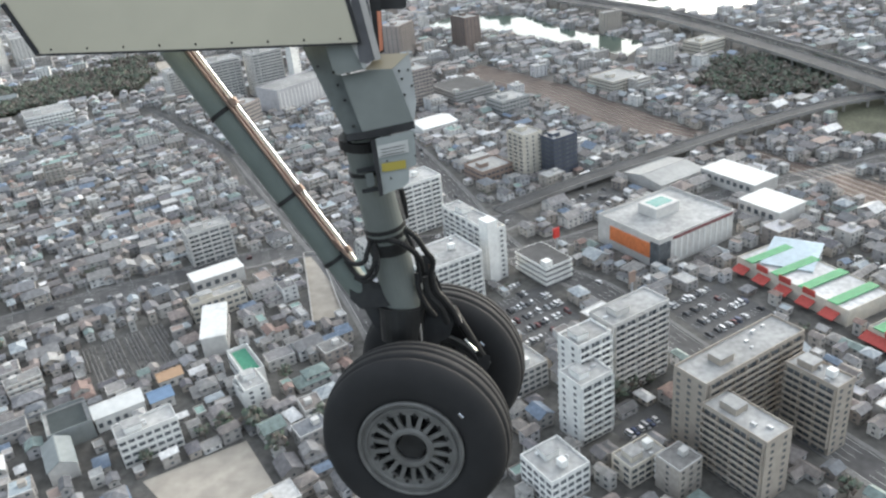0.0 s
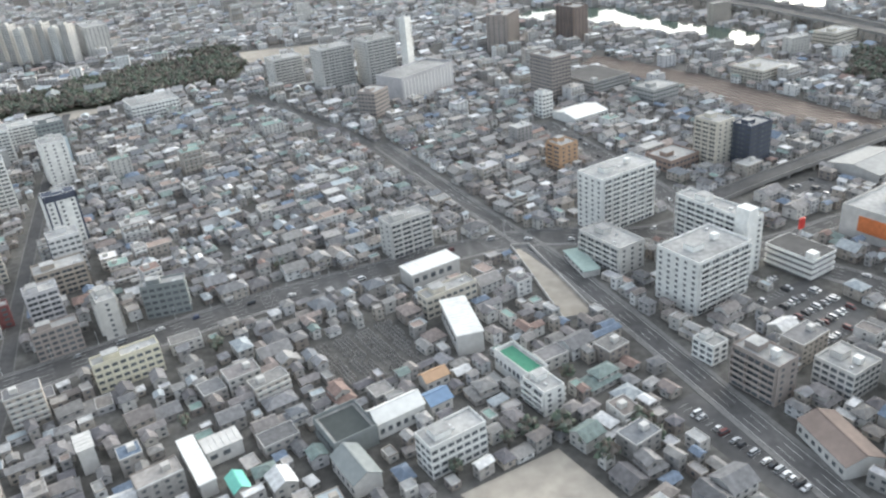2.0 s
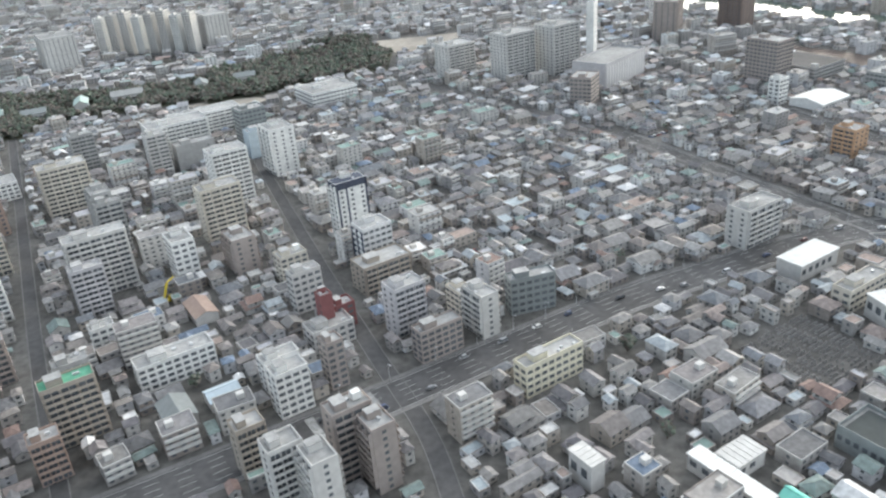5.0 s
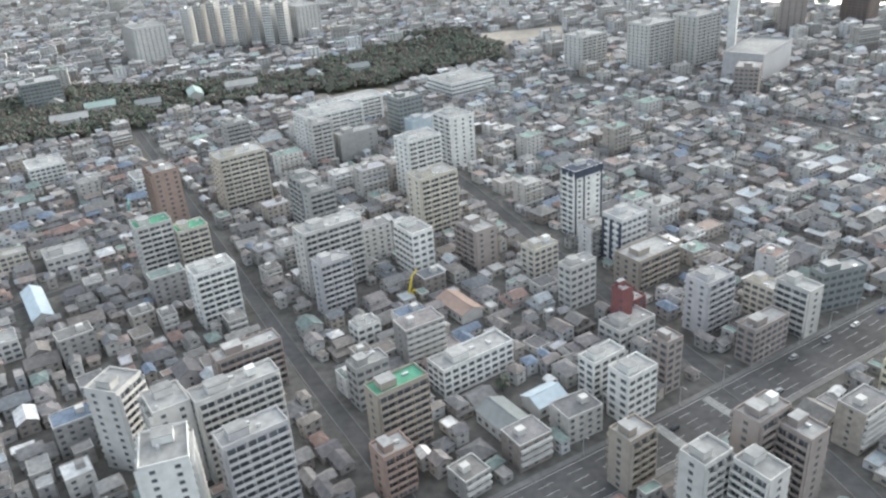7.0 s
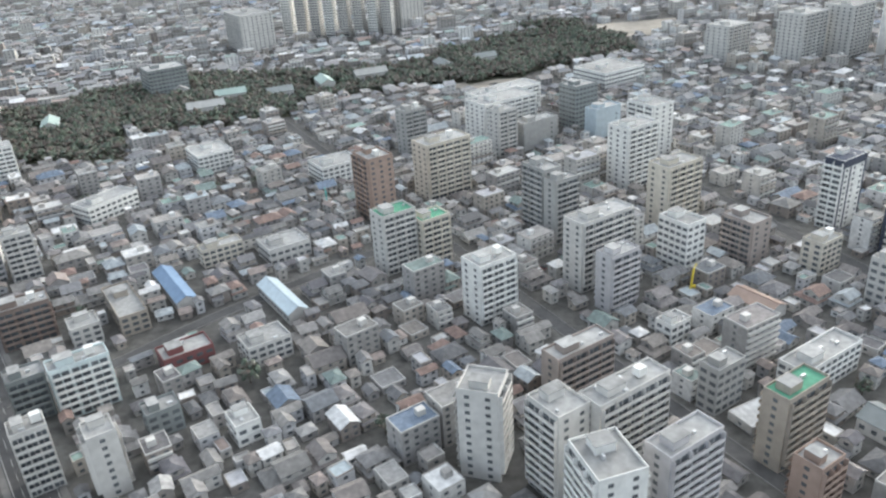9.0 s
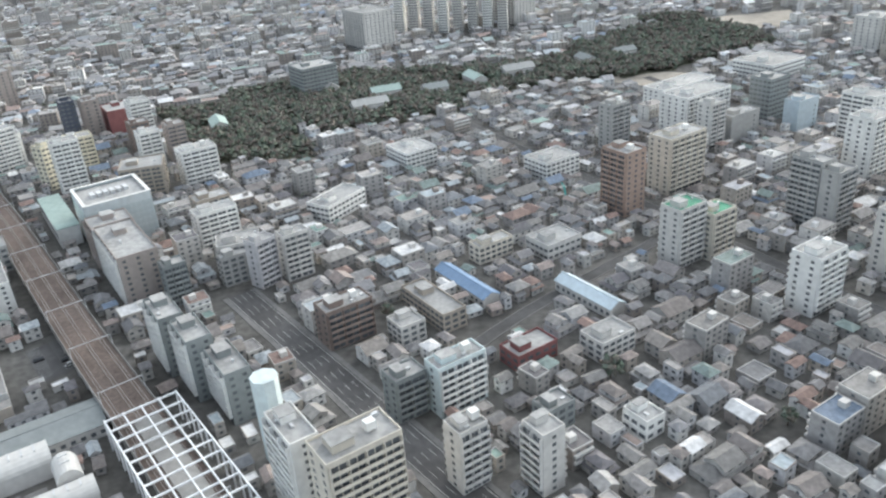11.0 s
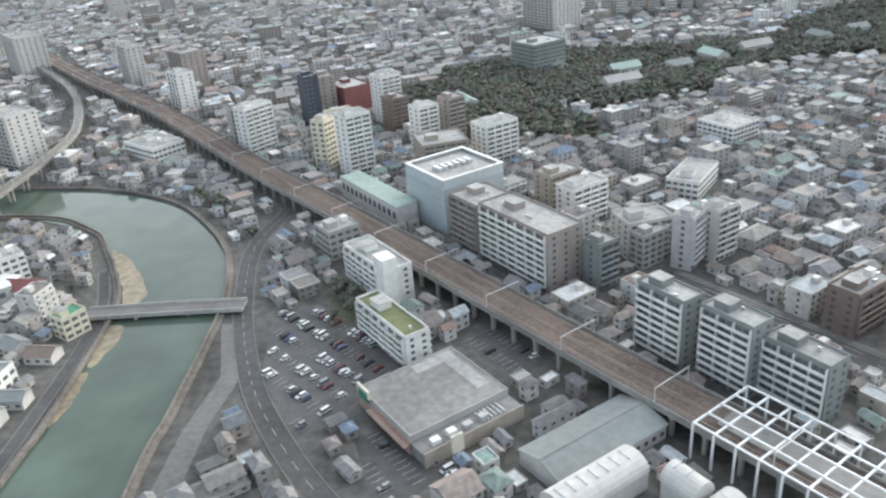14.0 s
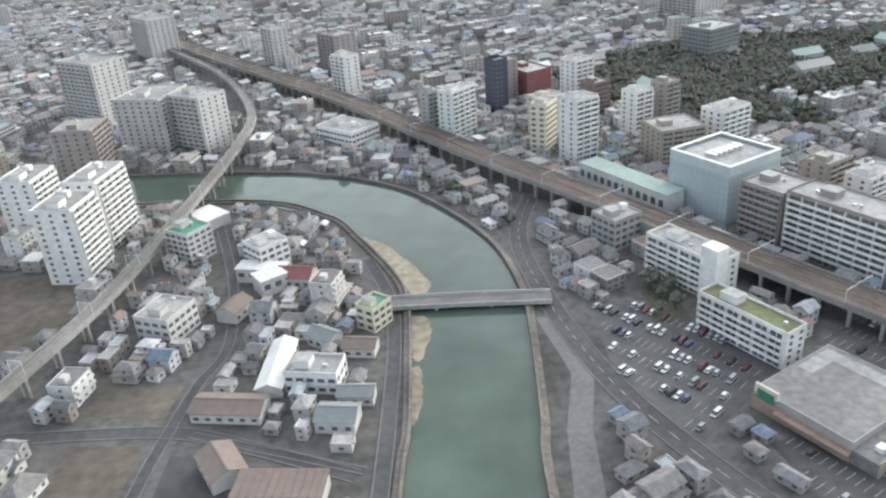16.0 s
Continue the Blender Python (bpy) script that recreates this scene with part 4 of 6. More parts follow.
slab(-1103, 806, 18, 14, 30, -48, "white")
for i in range(8):
    slab(-735 + 17 * i, 1085 - 4 * i, 11, 15, 46 + 3 * (i % 3), -12, "pale" if i % 3 else "white")
slab(-770, 1025, 50, 37, 40, -58, "pale")
slab(-247, 809, 35, 25, 42, 32, "pale")
slab(-301, 837, 32, 24, 30, 32, "pale")
slab(-603, 1100, 58, 30, 40, -58, "pale")
office(38, 673, 29, 24, 14, 32, "grey")
office(140, 714, 37, 33, 12, 32, "cream")
office(248, 810, 34, 24, 14, 32, "cream")
office(13, 528, 26, 23, 8, 32, "rust")
gable(-219, 245, 10, 6, 6, -58, "mint")
hall(-237, 256, 30, 6, 7, -58, "white")
hall(-230, 266, 14, 9, 7, 32, "pale")
slab(-983, 754, 13, 13, 30, -58, "taupe")
slab(-964, 675, 18, 15, 24, 32, "yellow")
office(-812, 831, 34, 29, 27, 32, "slate")
slab(-1176, 910, 22, 15, 36, -53, "pale")
slab(-1313, 999, 46, 28, 40, -51, "pale")
slab(-1117, 881, 27, 22, 33, -50, "taupe")


# ---- houses ----
def slope_roof(wall, roof, x0, x1, y0, y1, e, pitch, hipped=False, over=0.45):
    """A tiled roof over a rectangle, its ridge along the longer side: gabled, with the gable walls, or hipped."""
    lx, ly = x1 - x0, y1 - y0
    r = min(lx, ly) * pitch
    turn = ly > lx
    if turn:
        x0, x1, y0, y1 = y0, y1, x0, x1
    ym = (y0 + y1) / 2
    A0, A1, B0, B1 = x0 - over, x1 + over, y0 - over, y1 + over

    def lay(g, vs, fs):
        g.add([(y, x, z) for x, y, z in vs] if turn else vs, [tuple(reversed(f)) for f in fs] if turn else fs)

    if hipped:
        k = min((B1 - B0) / 2, (A1 - A0) / 2 - 0.1)
        lay(roof, [(A0, B0, e - 0.1), (A1, B0, e - 0.1), (A1, B1, e - 0.1), (A0, B1, e - 0.1), (A0, B0, e + 0.1), (A1, B0, e + 0.1), (A1, B1, e + 0.1), (A0, B1, e + 0.1), (A0 + k, ym, e + r + 0.15), (A1 - k, ym, e + r + 0.15)],
            [(3, 2, 1, 0), (0, 1, 5, 4), (1, 2, 6, 5), (2, 3, 7, 6), (3, 0, 4, 7), (4, 5, 9, 8), (5, 6, 9), (6, 7, 8, 9), (7, 4, 8)])
    else:
        lay(wall, [(x0, y0, e), (x0, y1, e), (x0, ym, e + r - 0.1), (x1, y0, e), (x1, y1, e), (x1, ym, e + r - 0.1)], [(0, 2, 1), (3, 4, 5)])
        lay(roof, [(A0, B0, e - 0.12), (A1, B0, e - 0.12), (A1, ym, e + r), (A0, ym, e + r), (A1, B1, e - 0.12), (A0, B1, e - 0.12), (A0, B0, e + 0.08), (A1, B0, e + 0.08), (A1, ym, e + r + 0.2), (A0, ym, e + r + 0.2), (A1, B1, e + 0.08), (A0, B1, e + 0.08)],
            [(6, 7, 8, 9), (9, 8, 10, 11), (0, 3, 2, 1), (3, 5, 4, 2), (0, 1, 7, 6), (4, 5, 11, 10), (1, 2, 8, 7), (2, 4, 10, 8), (3, 0, 6, 9), (5, 3, 9, 11)])


def house_windows(win, x0, x1, y0, y1, z):
    """One row of flat panes round a storey."""
    for s, y in ((-1, y0 - 0.03), (1, y1 + 0.03)):
        k = max(1, int((x1 - x0) / 3.4))
        for i in range(k):
            c = x0 + (i + 0.5) * (x1 - x0) / k
            win.add([(c - 0.75, y, z), (c + 0.75, y, z), (c + 0.75, y, z + 1.15), (c - 0.75, y, z + 1.15)], [(0, 1, 2, 3) if s < 0 else (3, 2, 1, 0)])
    for s, x in ((-1, x0 - 0.03), (1, x1 + 0.03)):
        c = (y0 + y1) / 2
        win.add([(x, c - 0.6, z), (x, c + 0.6, z), (x, c + 0.6, z + 1.1), (x, c - 0.6, z + 1.1)], [(0, 1, 2, 3) if s > 0 else (3, 2, 1, 0)])


def house_geo(w, d, kind, floors=2):
    """Wall, roof, window and rim geometry of a small house: gable, hip, tier (a smaller upper storey over a skirt roof), ell (two crossed wings) or flat."""
    fl = 2.7
    e = floors * fl + 0.2
    wall, roof, win, rim = Geo(), Geo(), Geo(), Geo()
    X, Y = w / 2, d / 2
    if kind == "tier":
        q, e1 = 0.62 + 0.2 * ((w * 7.3) % 1), 2.9
        s = -1 if (w * 13.7) % 1 < 0.5 else 1
        u0, u1 = (-X + 0.3, -X + 0.3 + q * w) if s < 0 else (X - 0.3 - q * w, X - 0.3)
        v0, v1 = -Y + d * 0.16, Y - d * 0.06
        wall.box(-X, X, -Y, Y, 0, e1)
        wall.box(u0, u1, v0, v1, e1, e)
        slope_roof(wall, roof, -X, X, -Y, Y, e1, 0.24, True, 0.5)
        slope_roof(wall, roof, u0, u1, v0, v1, e, 0.27, (w * 3.1) % 1 < 0.4)
        house_windows(win, -X, X, -Y, Y, 0.9)
        house_windows(win, u0, u1, v0, v1, e1 + 1.3)
    elif kind == "ell":
        m = 0.05 * d
        wall.box(-X, X, m, Y, 0, e)
        wall.box(-X, -X + w * 0.48, -Y, m, 0, e - 0.4)
        slope_roof(wall, roof, -X, X, m, Y, e, 0.3)
        slope_roof(wall, roof, -X, -X + w * 0.48, -Y, m + 1.6, e - 0.4, 0.3)
        for f in range(floors):
            house_windows(win, -X, X, m, Y, 0.9 + f * fl)
            house_windows(win, -X, -X + w * 0.48, -Y, m, 0.9 + f * fl)
    else:
        wall.box(-X, X, -Y, Y, 0, e)
        if kind == "flat":
            roof.box(-X + 0.25, X - 0.25, -Y + 0.25, Y - 0.25, e, e + 0.1)
            t = 0.25
            for q in ((-X, X, -Y, -Y + t), (-X, X, Y - t, Y), (-X, -X + t, -Y + t, Y - t), (X - t, X, -Y + t, Y - t)):
                rim.box(*q, e, e + 0.5)
            if floors > 2:
                rim.box(-w * 0.3, -w * 0.3 + 3, -1.3, 1.3, e, e + 2.4)
        else:
            slope_roof(wall, roof, -X, X, -Y, Y, e, 0.28, kind == "hip")
        for f in range(floors):
            house_windows(win, -X, X, -Y, Y, 1.0 + f * fl)
    if floors > 2:
        for f in range(1, floors):
            z = 0.2 + f * fl
            rim.box(-X + 0.3, X - 0.3, -Y - 1.0, -Y, z, z + 1.05)
    return wall, roof, win, rim


rng = np.random.default_rng(7)
sites, extras = [], []


def fill(x0, x1, y0, y1, yaw, tall=0.05, pitch=10.0, tower=0.0):
    """Rows of houses along narrow lanes, wherever the plan is still free."""
    c, s = math.cos(radians(yaw)), math.sin(radians(yaw))
    cx, cy = (x0 + x1) / 2, (y0 + y1) / 2
    R = math.hypot(x1 - x0, y1 - y0) / 2
    v, row = -R, 0
    while v < R:
        u = -R + rng.uniform(0, 8)
        run = 0
        while u < R:
            w, d = rng.uniform(6.5, 11.5) if rng.random() < 0.75 else rng.uniform(11.5, 17.0), rng.uniform(8.8, 10.8)
            fl, kind = 2, rng.choice(["gable", "gable", "hip", "tier", "tier", "tier", "ell", "ell", "flat"])
            q = rng.random()
            px, py = cx + u * c - v * s, cy + u * s + v * c
            busy = (-600 < px < -310 and py < 620) or (-900 < px < -770 and 380 < py < 600)
            if busy:
                q *= 0.42
            if q < tower:
                w, d, fl, kind = rng.uniform(14, 26), rng.uniform(10, 12), int(rng.integers(7, 13)), "flat"
            elif q < tall:
                w, d, fl, kind = rng.uniform(11, 18), rng.uniform(9.5, 11.5), int(rng.integers(3, 8 if busy else 6)), "flat"
            elif q < tall + 0.05:
                fl, kind = 3, "flat"
            elif q < tall + 0.24 and kind != "tier":
                fl = 1
            x, y = cx + (u + w / 2) * c - v * s, cy + (u + w / 2) * s + v * c
            if x0 <= x < x1 and y0 <= y < y1 and (rng.random() > 0.06 or SPOTS.append((x, y))):
                ok = True
                for i in (-0.5, 0, 0.5):
                    for j in (-0.5, 0, 0.5):
                        if not is_free(x + i * w * c - j * d * s, y + i * w * s + j * d * c):
                            ok = False
                if ok:
                    turn = yaw + rng.normal(0, 2.5) + (180 if rng.random() < 0.5 else 0) + (90 if kind != "flat" and rng.random() < 0.35 and abs(w - d) < 2 else 0)
                    take_spot(x, y, w, d, yaw)
                    sites.append((x, y, w, d, turn, kind, fl, rng.uniform(0.84, 1.06)))
                    if fl == 2 and kind in ("gable", "hip") and rng.random() < 0.45:
                        k = rng.choice([-1, 1]) * w * 0.3
                        extras.append((x + k * c + d * 0.4 * s, y + k * s - d * 0.4 * c, w * 0.45, d * 0.5, yaw + 90, "gable" if rng.random() < 0.6 else "flat", 1, rng.uniform(0.9, 1.3)))
            u += w + rng.uniform(0.2, 0.9)
            run += 1
            if run % 8 == 0:
                u += 4.6
        row += 1
        v += pitch + (4.0 if row % 2 == 0 else 0.0)


def fill_all():
    fill(-1040, 760, 130, 760, 32, 0.065)
    fill(-1160, 760, 760, 1100, 20, 0.12, tower=0.006)
    fill(-1600, -1040, 130, 760, 78, 0.10)
    fill(-1600, -1160, 760, 1100, 48, 0.14, tower=0.015)
    fill(-2000, 760, 1100, 1560, 28, 0.16, 12, 0.012)
    fill(-2000, -400, 1560, 2000, 40, 0.2, 14, 0.02)
    SPOTS[:] = [q for q in SPOTS if all(is_free(q[0] + a, q[1] + b) for a in (-4, 0, 4) for b in (-4, 0, 4))]
    for x, y in SPOTS:
        take_spot(x, y, 9, 8, 32)
    # sheds and small houses in the gaps that are left
    for i in range(60000):
        x, y = rng.uniform(-1250, 330), rng.uniform(190, 760)
        w, d, yaw = rng.uniform(3.4, 8.5), rng.uniform(3.4, 6.5), (32 if x > -1040 else 78) + 90 * int(rng.integers(2))
        c, s = math.cos(radians(yaw)), math.sin(radians(yaw))
        if all(is_free(x + a * w * c - b * d * s, y + a * w * s + b * d * c) for a in (-0.5, 0, 0.5) for b in (-0.5, 0, 0.5)):
            take_spot(x, y, w, d, yaw)
            q = rng.random()
            extras.append((x, y, w, d, yaw + rng.normal(0, 3), "flat" if q < 0.3 else "hip" if q < 0.6 else "gable", 1 if rng.random() < 0.55 else 2, rng.uniform(0.85, 1.15)))


# ---- station frame, market and other single works ----
def steel_frame(a, b, width, z):
    """An open white steel roof frame over the tracks, from a to b."""
    ax, ay = a
    L = math.hypot(b[0] - ax, b[1] - ay)
    yaw = math.degrees(math.atan2(b[1] - ay, b[0] - ax))
    root = thing("station_frame", "open white steel roof frame over the station tracks", "station", at(ax, ay, 0, yaw))
    n = round(L / 7)
    for i in range(n + 1):
        x = i * L / n
        part("cross_beam", Geo().box(x - 0.3, x + 0.3, -width / 2, width / 2, z - 0.6, z).mesh("cross_beam", [WHITEST]), root)
        for s in (-1, 1):
            part("post", Geo().box(x - 0.3, x + 0.3, s * width / 2 - 0.3, s * width / 2 + 0.3, 0, z - 0.6).mesh("post", [WHITEST]), root)
    for k in range(5):
        y = -width / 2 + k * width / 4
        part("long_beam", Geo().box(0, L, y - 0.25, y + 0.25, z, z + 0.5).mesh("long_beam", [WHITEST]), root)
    part("platform", Geo().box(2, L, -4.5, 4.5, 8.6, 9.5).mesh("platform", [CONC]), root)
    part("roof_sheet", Geo().box(L * 0.55, L, -width / 2, 0, z + 0.5, z + 0.7).mesh("roof_sheet", [PAINT["white"]]), root, label="white sheeting on part of the frame")
    take_line([a, b], width + 4)


steel_frame((-826, 360), (-745, 243), 26, 13)
barrel(-868, 338, 30, 11, 11, 32, "white")
barrel(-842, 322, 22, 9, 10, 32, "white")


def market(x, y, w, d, h, yaw):
    """A row of shops under one pale roof, with green roof bands and red awnings."""
    root = thing("shop_row", "long low shop row with green roof bands and red awnings", "shop", at(x, y, 0, yaw))
    shell(root, w, d, h, PAINT["cream"], ROOF["white"], 0.7)
    green, red = mat("green_sheet", (0.06, 0.27, 0.12), 0.6), mat("red_awning", (0.40, 0.075, 0.065), 0.7)
    for i in range(4):
        c = -w * 0.38 + i * w * 0.25
        part("roof_band", Geo().box(c - 2.6, c + 2.6, -d / 2 - 0.3, d / 2 + 0.3, h + 0.7, h + 1.2).mesh("roof_band", [green]), root, label="bright green roof band")
    for i in range(5):
        c = -w * 0.42 + i * w * 0.2
        part("awning", Geo().add([(c - 4, -d / 2 - 5, 3.2), (c + 4, -d / 2 - 5, 3.2), (c + 4, -d / 2, 5.4), (c - 4, -d / 2, 5.4), (c - 4, -d / 2 - 5, 2.9), (c + 4, -d / 2 - 5, 2.9), (c + 4, -d / 2, 5.1), (c - 4, -d / 2, 5.1)],
             [(0, 1, 2, 3), (7, 6, 5, 4), (0, 4, 5, 1), (1, 5, 6, 2), (2, 6, 7, 3), (3, 7, 4, 0)]).mesh("awning", [red]), root, label="red sloping awning")
    for i in range(3):
        part("sign_box", Geo().box(-w * 0.3 + i * 14, -w * 0.3 + i * 14 + 7, -d / 2 - 0.4, -d / 2, h - 1, h + 2.2).mesh("sign_box", [red]), root, label="plain red sign box")
    take_rect(x, y, w + 2, d + 12, yaw)


market(161, 338, 66, 28, 8, -63)
market(186, 278, 40, 22, 7, -63)


def sign_tower(x, y, h, col):
    root = thing("sign_tower", "slim shop sign on a post beside the road", "sign", at(x, y, 0, 32))
    part("post", Geo().box(-0.4, 0.4, -0.4, 0.4, 0, h).mesh("post", [METAL]), root)
    part("panel", Geo().box(-2, 2, -0.5, 0.5, h - 6, h).mesh("panel", [col]), root)


sign_tower(45, 398, 16, mat("red_sign", (0.6, 0.06, 0.05), 0.5))
sign_tower(76, 345, 14, PAINT["rust"])
sign_tower(-905, 357, 12, PAINT["cream"])
SPOTS = []

fill_all()
# the houses that the flight passes nearest are things of their own
order = sorted(range(len(sites)), key=lambda i: sites[i][1] + 0.17 * sites[i][0] if -1180 < sites[i][0] < 110 and sites[i][1] + 0.17 * sites[i][0] > 205 else 9e9)
near = set(order[:272])
kinds = {}


def rim_meshes(g, kind, fl):
    """Parapet, stair house and balconies of a small house, each a mesh."""
    names = (["parapet"] * 4 if kind == "flat" else []) + (["stair_house"] if kind == "flat" and fl > 2 else []) + (["balcony"] * (fl - 1) if fl > 2 else [])
    out = []
    for name, first, last in [("parapet", 0, 4)] * (kind == "flat") + [(q, i, i + 1) for i, q in enumerate(names) if q != "parapet"]:
        h = Geo()
        h.add(g.v[first * 8:last * 8], [tuple(i - first * 8 for i in f) for f in g.f[first * 6:last * 6]])
        out.append((name, h.mesh(name, [PAINT["pale"]])))
    return out


for i in sorted(near):
    x, y, w, d, turn, kind, fl, k = sites[i]
    w, d = round(w / 1.5) * 1.5, round(d)
    key = (w, d, kind, fl)
    if key not in kinds:
        a, b, c, e = house_geo(w - 0.3, d - 0.3, kind, fl)
        kinds[key] = (a.mesh("house", [WMIX_O]), b.mesh("roof", [RMIX_O]), c.mesh("glazing", [GLASS]), rim_meshes(e, kind, fl))
    me = kinds[key]
    what = {"gable": "gabled house with a grey tiled roof", "hip": "hip-roofed house with dull roof tiles", "tier": "house with a small upper storey over a tiled skirt roof", "ell": "house with two gabled wings", "flat": "flat-roofed small block with plain plaster walls"}[kind]
    h = thing("house", "%d-storey %s" % (fl, what), "house", at(x, y, 0, turn), "town houses", data=me[0])
    part("roof", me[1], h)
    tagged(part("glazing", me[2], h), kind="stuff")
    for name, mesh in me[3]:
        part(name, mesh, h)


def joined(name, items, label, roofs=RMIX_I):
    """Many houses as one mesh, each with walls, roof and windows of its own."""
    V, F, M, n = [], [], [], 0
    for x, y, w, d, turn, kind, fl, k in items:
        gs = house_geo(w, d, kind, fl)
        c, s = math.cos(radians(turn)), math.sin(radians(turn))
        for g, mi in zip(gs, (0, 3 if kind == "flat" else 1, 2, 0)):
            if not g.v:
                continue
            p = np.array(g.v)
            V.append(np.stack([x + p[:, 0] * c - p[:, 1] * s, y + p[:, 0] * s + p[:, 1] * c, p[:, 2] * k], 1))
            F += [tuple(i + n for i in f) for f in g.f]
            M += [mi] * len(g.f)
            n += len(p)
    me = bpy.data.meshes.new(name)
    me.from_pydata(np.concatenate(V).tolist(), [], F)
    for m in (WMIX_I, roofs, GLASS, FMIX_I):
        me.materials.append(m)
    me.polygons.foreach_set("material_index", M)
    me.update()
    return thing(name, label, "houses", pose(0, 0, 0), kind="stuff", data=me)


rest = [sites[i] for i in range(len(sites)) if i not in near] + extras
for lo, hi in ((-2100, -1050), (-1050, -700), (-700, -350), (-350, 0), (0, 800)):
    joined("town_houses", [q for q in rest if lo <= q[0] < hi and q[1] < 760], "dense quarter of small grey and brown-roofed houses")
    joined("distant_houses", [q for q in rest if lo <= q[0] < hi and q[1] >= 760], "distant quarter of small grey houses with roofs paled for haze", RMIX_HAZED)


# ---- cars ----
def car_meshes(L, H, cabin):
    body = Geo()
    prof = [(-L / 2, 0.35), (-L / 2, 0.85), (-L / 2 + 0.2, 0.98), (L / 2 - 1.1, 0.95), (L / 2 - 0.1, 0.78), (L / 2, 0.6), (L / 2, 0.35)]
    n = len(prof)
    body.add([(x, -0.84, z) for x, z in prof] + [(x, 0.84, z) for x, z in prof], [tuple(range(n)), tuple(range(2 * n - 1, n - 1, -1))] + [(i, n + i, n + (i + 1) % n, (i + 1) % n) for i in range(n)])
    a, b = cabin
    body.add([(a + 0.35, -0.66, H), (b - 0.6, -0.66, H), (b - 0.6, 0.66, H), (a + 0.35, 0.66, H), (a + 0.35, -0.66, H - 0.07), (b - 0.6, -0.66, H - 0.07), (b - 0.6, 0.66, H - 0.07), (a + 0.35, 0.66, H - 0.07)],
             [(0, 1, 2, 3), (7, 6, 5, 4), (0, 4, 5, 1), (1, 5, 6, 2), (2, 6, 7, 3), (3, 7, 4, 0)])
    glass = Geo().add([(a, -0.78, 0.96), (b, -0.78, 0.94), (b, 0.78, 0.94), (a, 0.78, 0.96), (a + 0.36, -0.65, H - 0.02), (b - 0.61, -0.65, H - 0.02), (b - 0.61, 0.65, H - 0.02), (a + 0.36, 0.65, H - 0.02)],
                      [(0, 1, 5, 4), (1, 2, 6, 5), (2, 3, 7, 6), (3, 0, 4, 7)])
    return body, glass


CARCOL = palette("car_paint", [(0.75, 0.75, 0.75), (0.60, 0.61, 0.62), (0.03, 0.03, 0.035), (0.72, 0.73, 0.73), (0.30, 0.31, 0.32), (0.05, 0.05, 0.055), (0.66, 0.66, 0.66), (0.70, 0.70, 0.69), (0.35, 0.36, 0.37), (0.72, 0.72, 0.71), (0.08, 0.10, 0.18), (0.45, 0.46, 0.47), (0.14, 0.035, 0.035), (0.74, 0.74, 0.72)], 0.35, island=False, grain=0.03)
TYRE = mat("tyre_rubber", (0.022, 0.022, 0.023), 0.8, grain=0.15, scale=6, big=0.2)
wheel = Geo().tube((0, -0.1, 0), (0, 0.1, 0), 0.33, n=10).mesh("wheel", [TYRE])
CARS = []
for name, L, H, cab, what in (("car", 4.4, 1.45, (-2.0, 1.2), "small saloon car"), ("car", 3.5, 1.65, (-1.7, 1.35), "boxy compact car"), ("van", 4.8, 1.95, (-2.35, 1.9), "tall family van")):
    b, g = car_meshes(L, H, cab)
    CARS.append((name, L, b.mesh(name, [CARCOL]), g.mesh("window", [GLASS]), what))
NCAR = [0]


def car(x, y, yaw, z=0.07):
    if NCAR[0] >= 215:
        return
    NCAR[0] += 1
    name, L, body, glass, what = CARS[NCAR[0] * 7 % 3]
    ob = thing(name, "parked " + what + " on the asphalt", "car", at(x, y, z, yaw), "parked cars", data=body)
    part("window", glass, ob)
    for sx in (-1, 1):
        for sy in (-0.78, 0.78):
            part("wheel", wheel, ob, at(sx * L * 0.3, sy, 0.33))


def lot_cars(poly, yaw, density=0.75, rows=9.5):
    """Rows of parked cars and painted bays inside the lot."""
    c, s = math.cos(radians(yaw)), math.sin(radians(yaw))
    cx, cy = sum(p[0] for p in poly) / len(poly), sum(p[1] for p in poly) / len(poly)
    g = Geo()
    R = 60
    inner = [(cx + (px - cx) * 0.92, cy + (py - cy) * 0.92) for px, py in poly]
    for j in range(-int(R / rows), int(R / rows) + 1):
        for i in range(-24, 25):
            u, v = i * 2.7, j * rows
            x, y = cx + u * c - v * s, cy + u * s + v * c
            if not inside(inner, np.array(x), np.array(y)):
                continue
            k = u - 1.35
            g.beam((cx + k * c - (v - 2.4) * s, cy + k * s + (v - 2.4) * c, 0.09), (cx + k * c - (v + 2.4) * s, cy + k * s + (v + 2.4) * c, 0.09), 0.14, 0.02)
            if rng.random() < density:
                car(x, y, yaw + 90 + rng.normal(0, 2) + (180 if rng.random() < 0.5 else 0), 0.1)
    if g.v:
        thing("bay_marking", "white painted parking bays", "road marking", pose(0, 0, 0), kind="structure", data=g.mesh("bay_marking", PAINTW))


for poly, yaw, den in zip(LOTS, (-48, -58, 32, 32, 32, -60, 32, -55), (0.5, 0.55, 0.7, 0.65, 0.6, 0.55, 0.3, 0.3)):
    lot_cars(poly, yaw, den, 9.4)


def road_cars(pts, gap, lane):
    line = smooth(pts, 10)
    k = 0.0
    for a, b in zip(line, line[1:]):
        k += (b - a).length
        if k > gap:
            k = rng.uniform(-gap * 0.5, gap * 0.3)
            d = (b - a).normalized()
            side = rng.choice([-1, 1])
            o = side * rng.choice(lane)
            car(a.x - d.y * o, a.y + d.x * o, math.degrees(math.atan2(d.y, d.x)) + (180 if side > 0 else 0), a.z + 0.12)


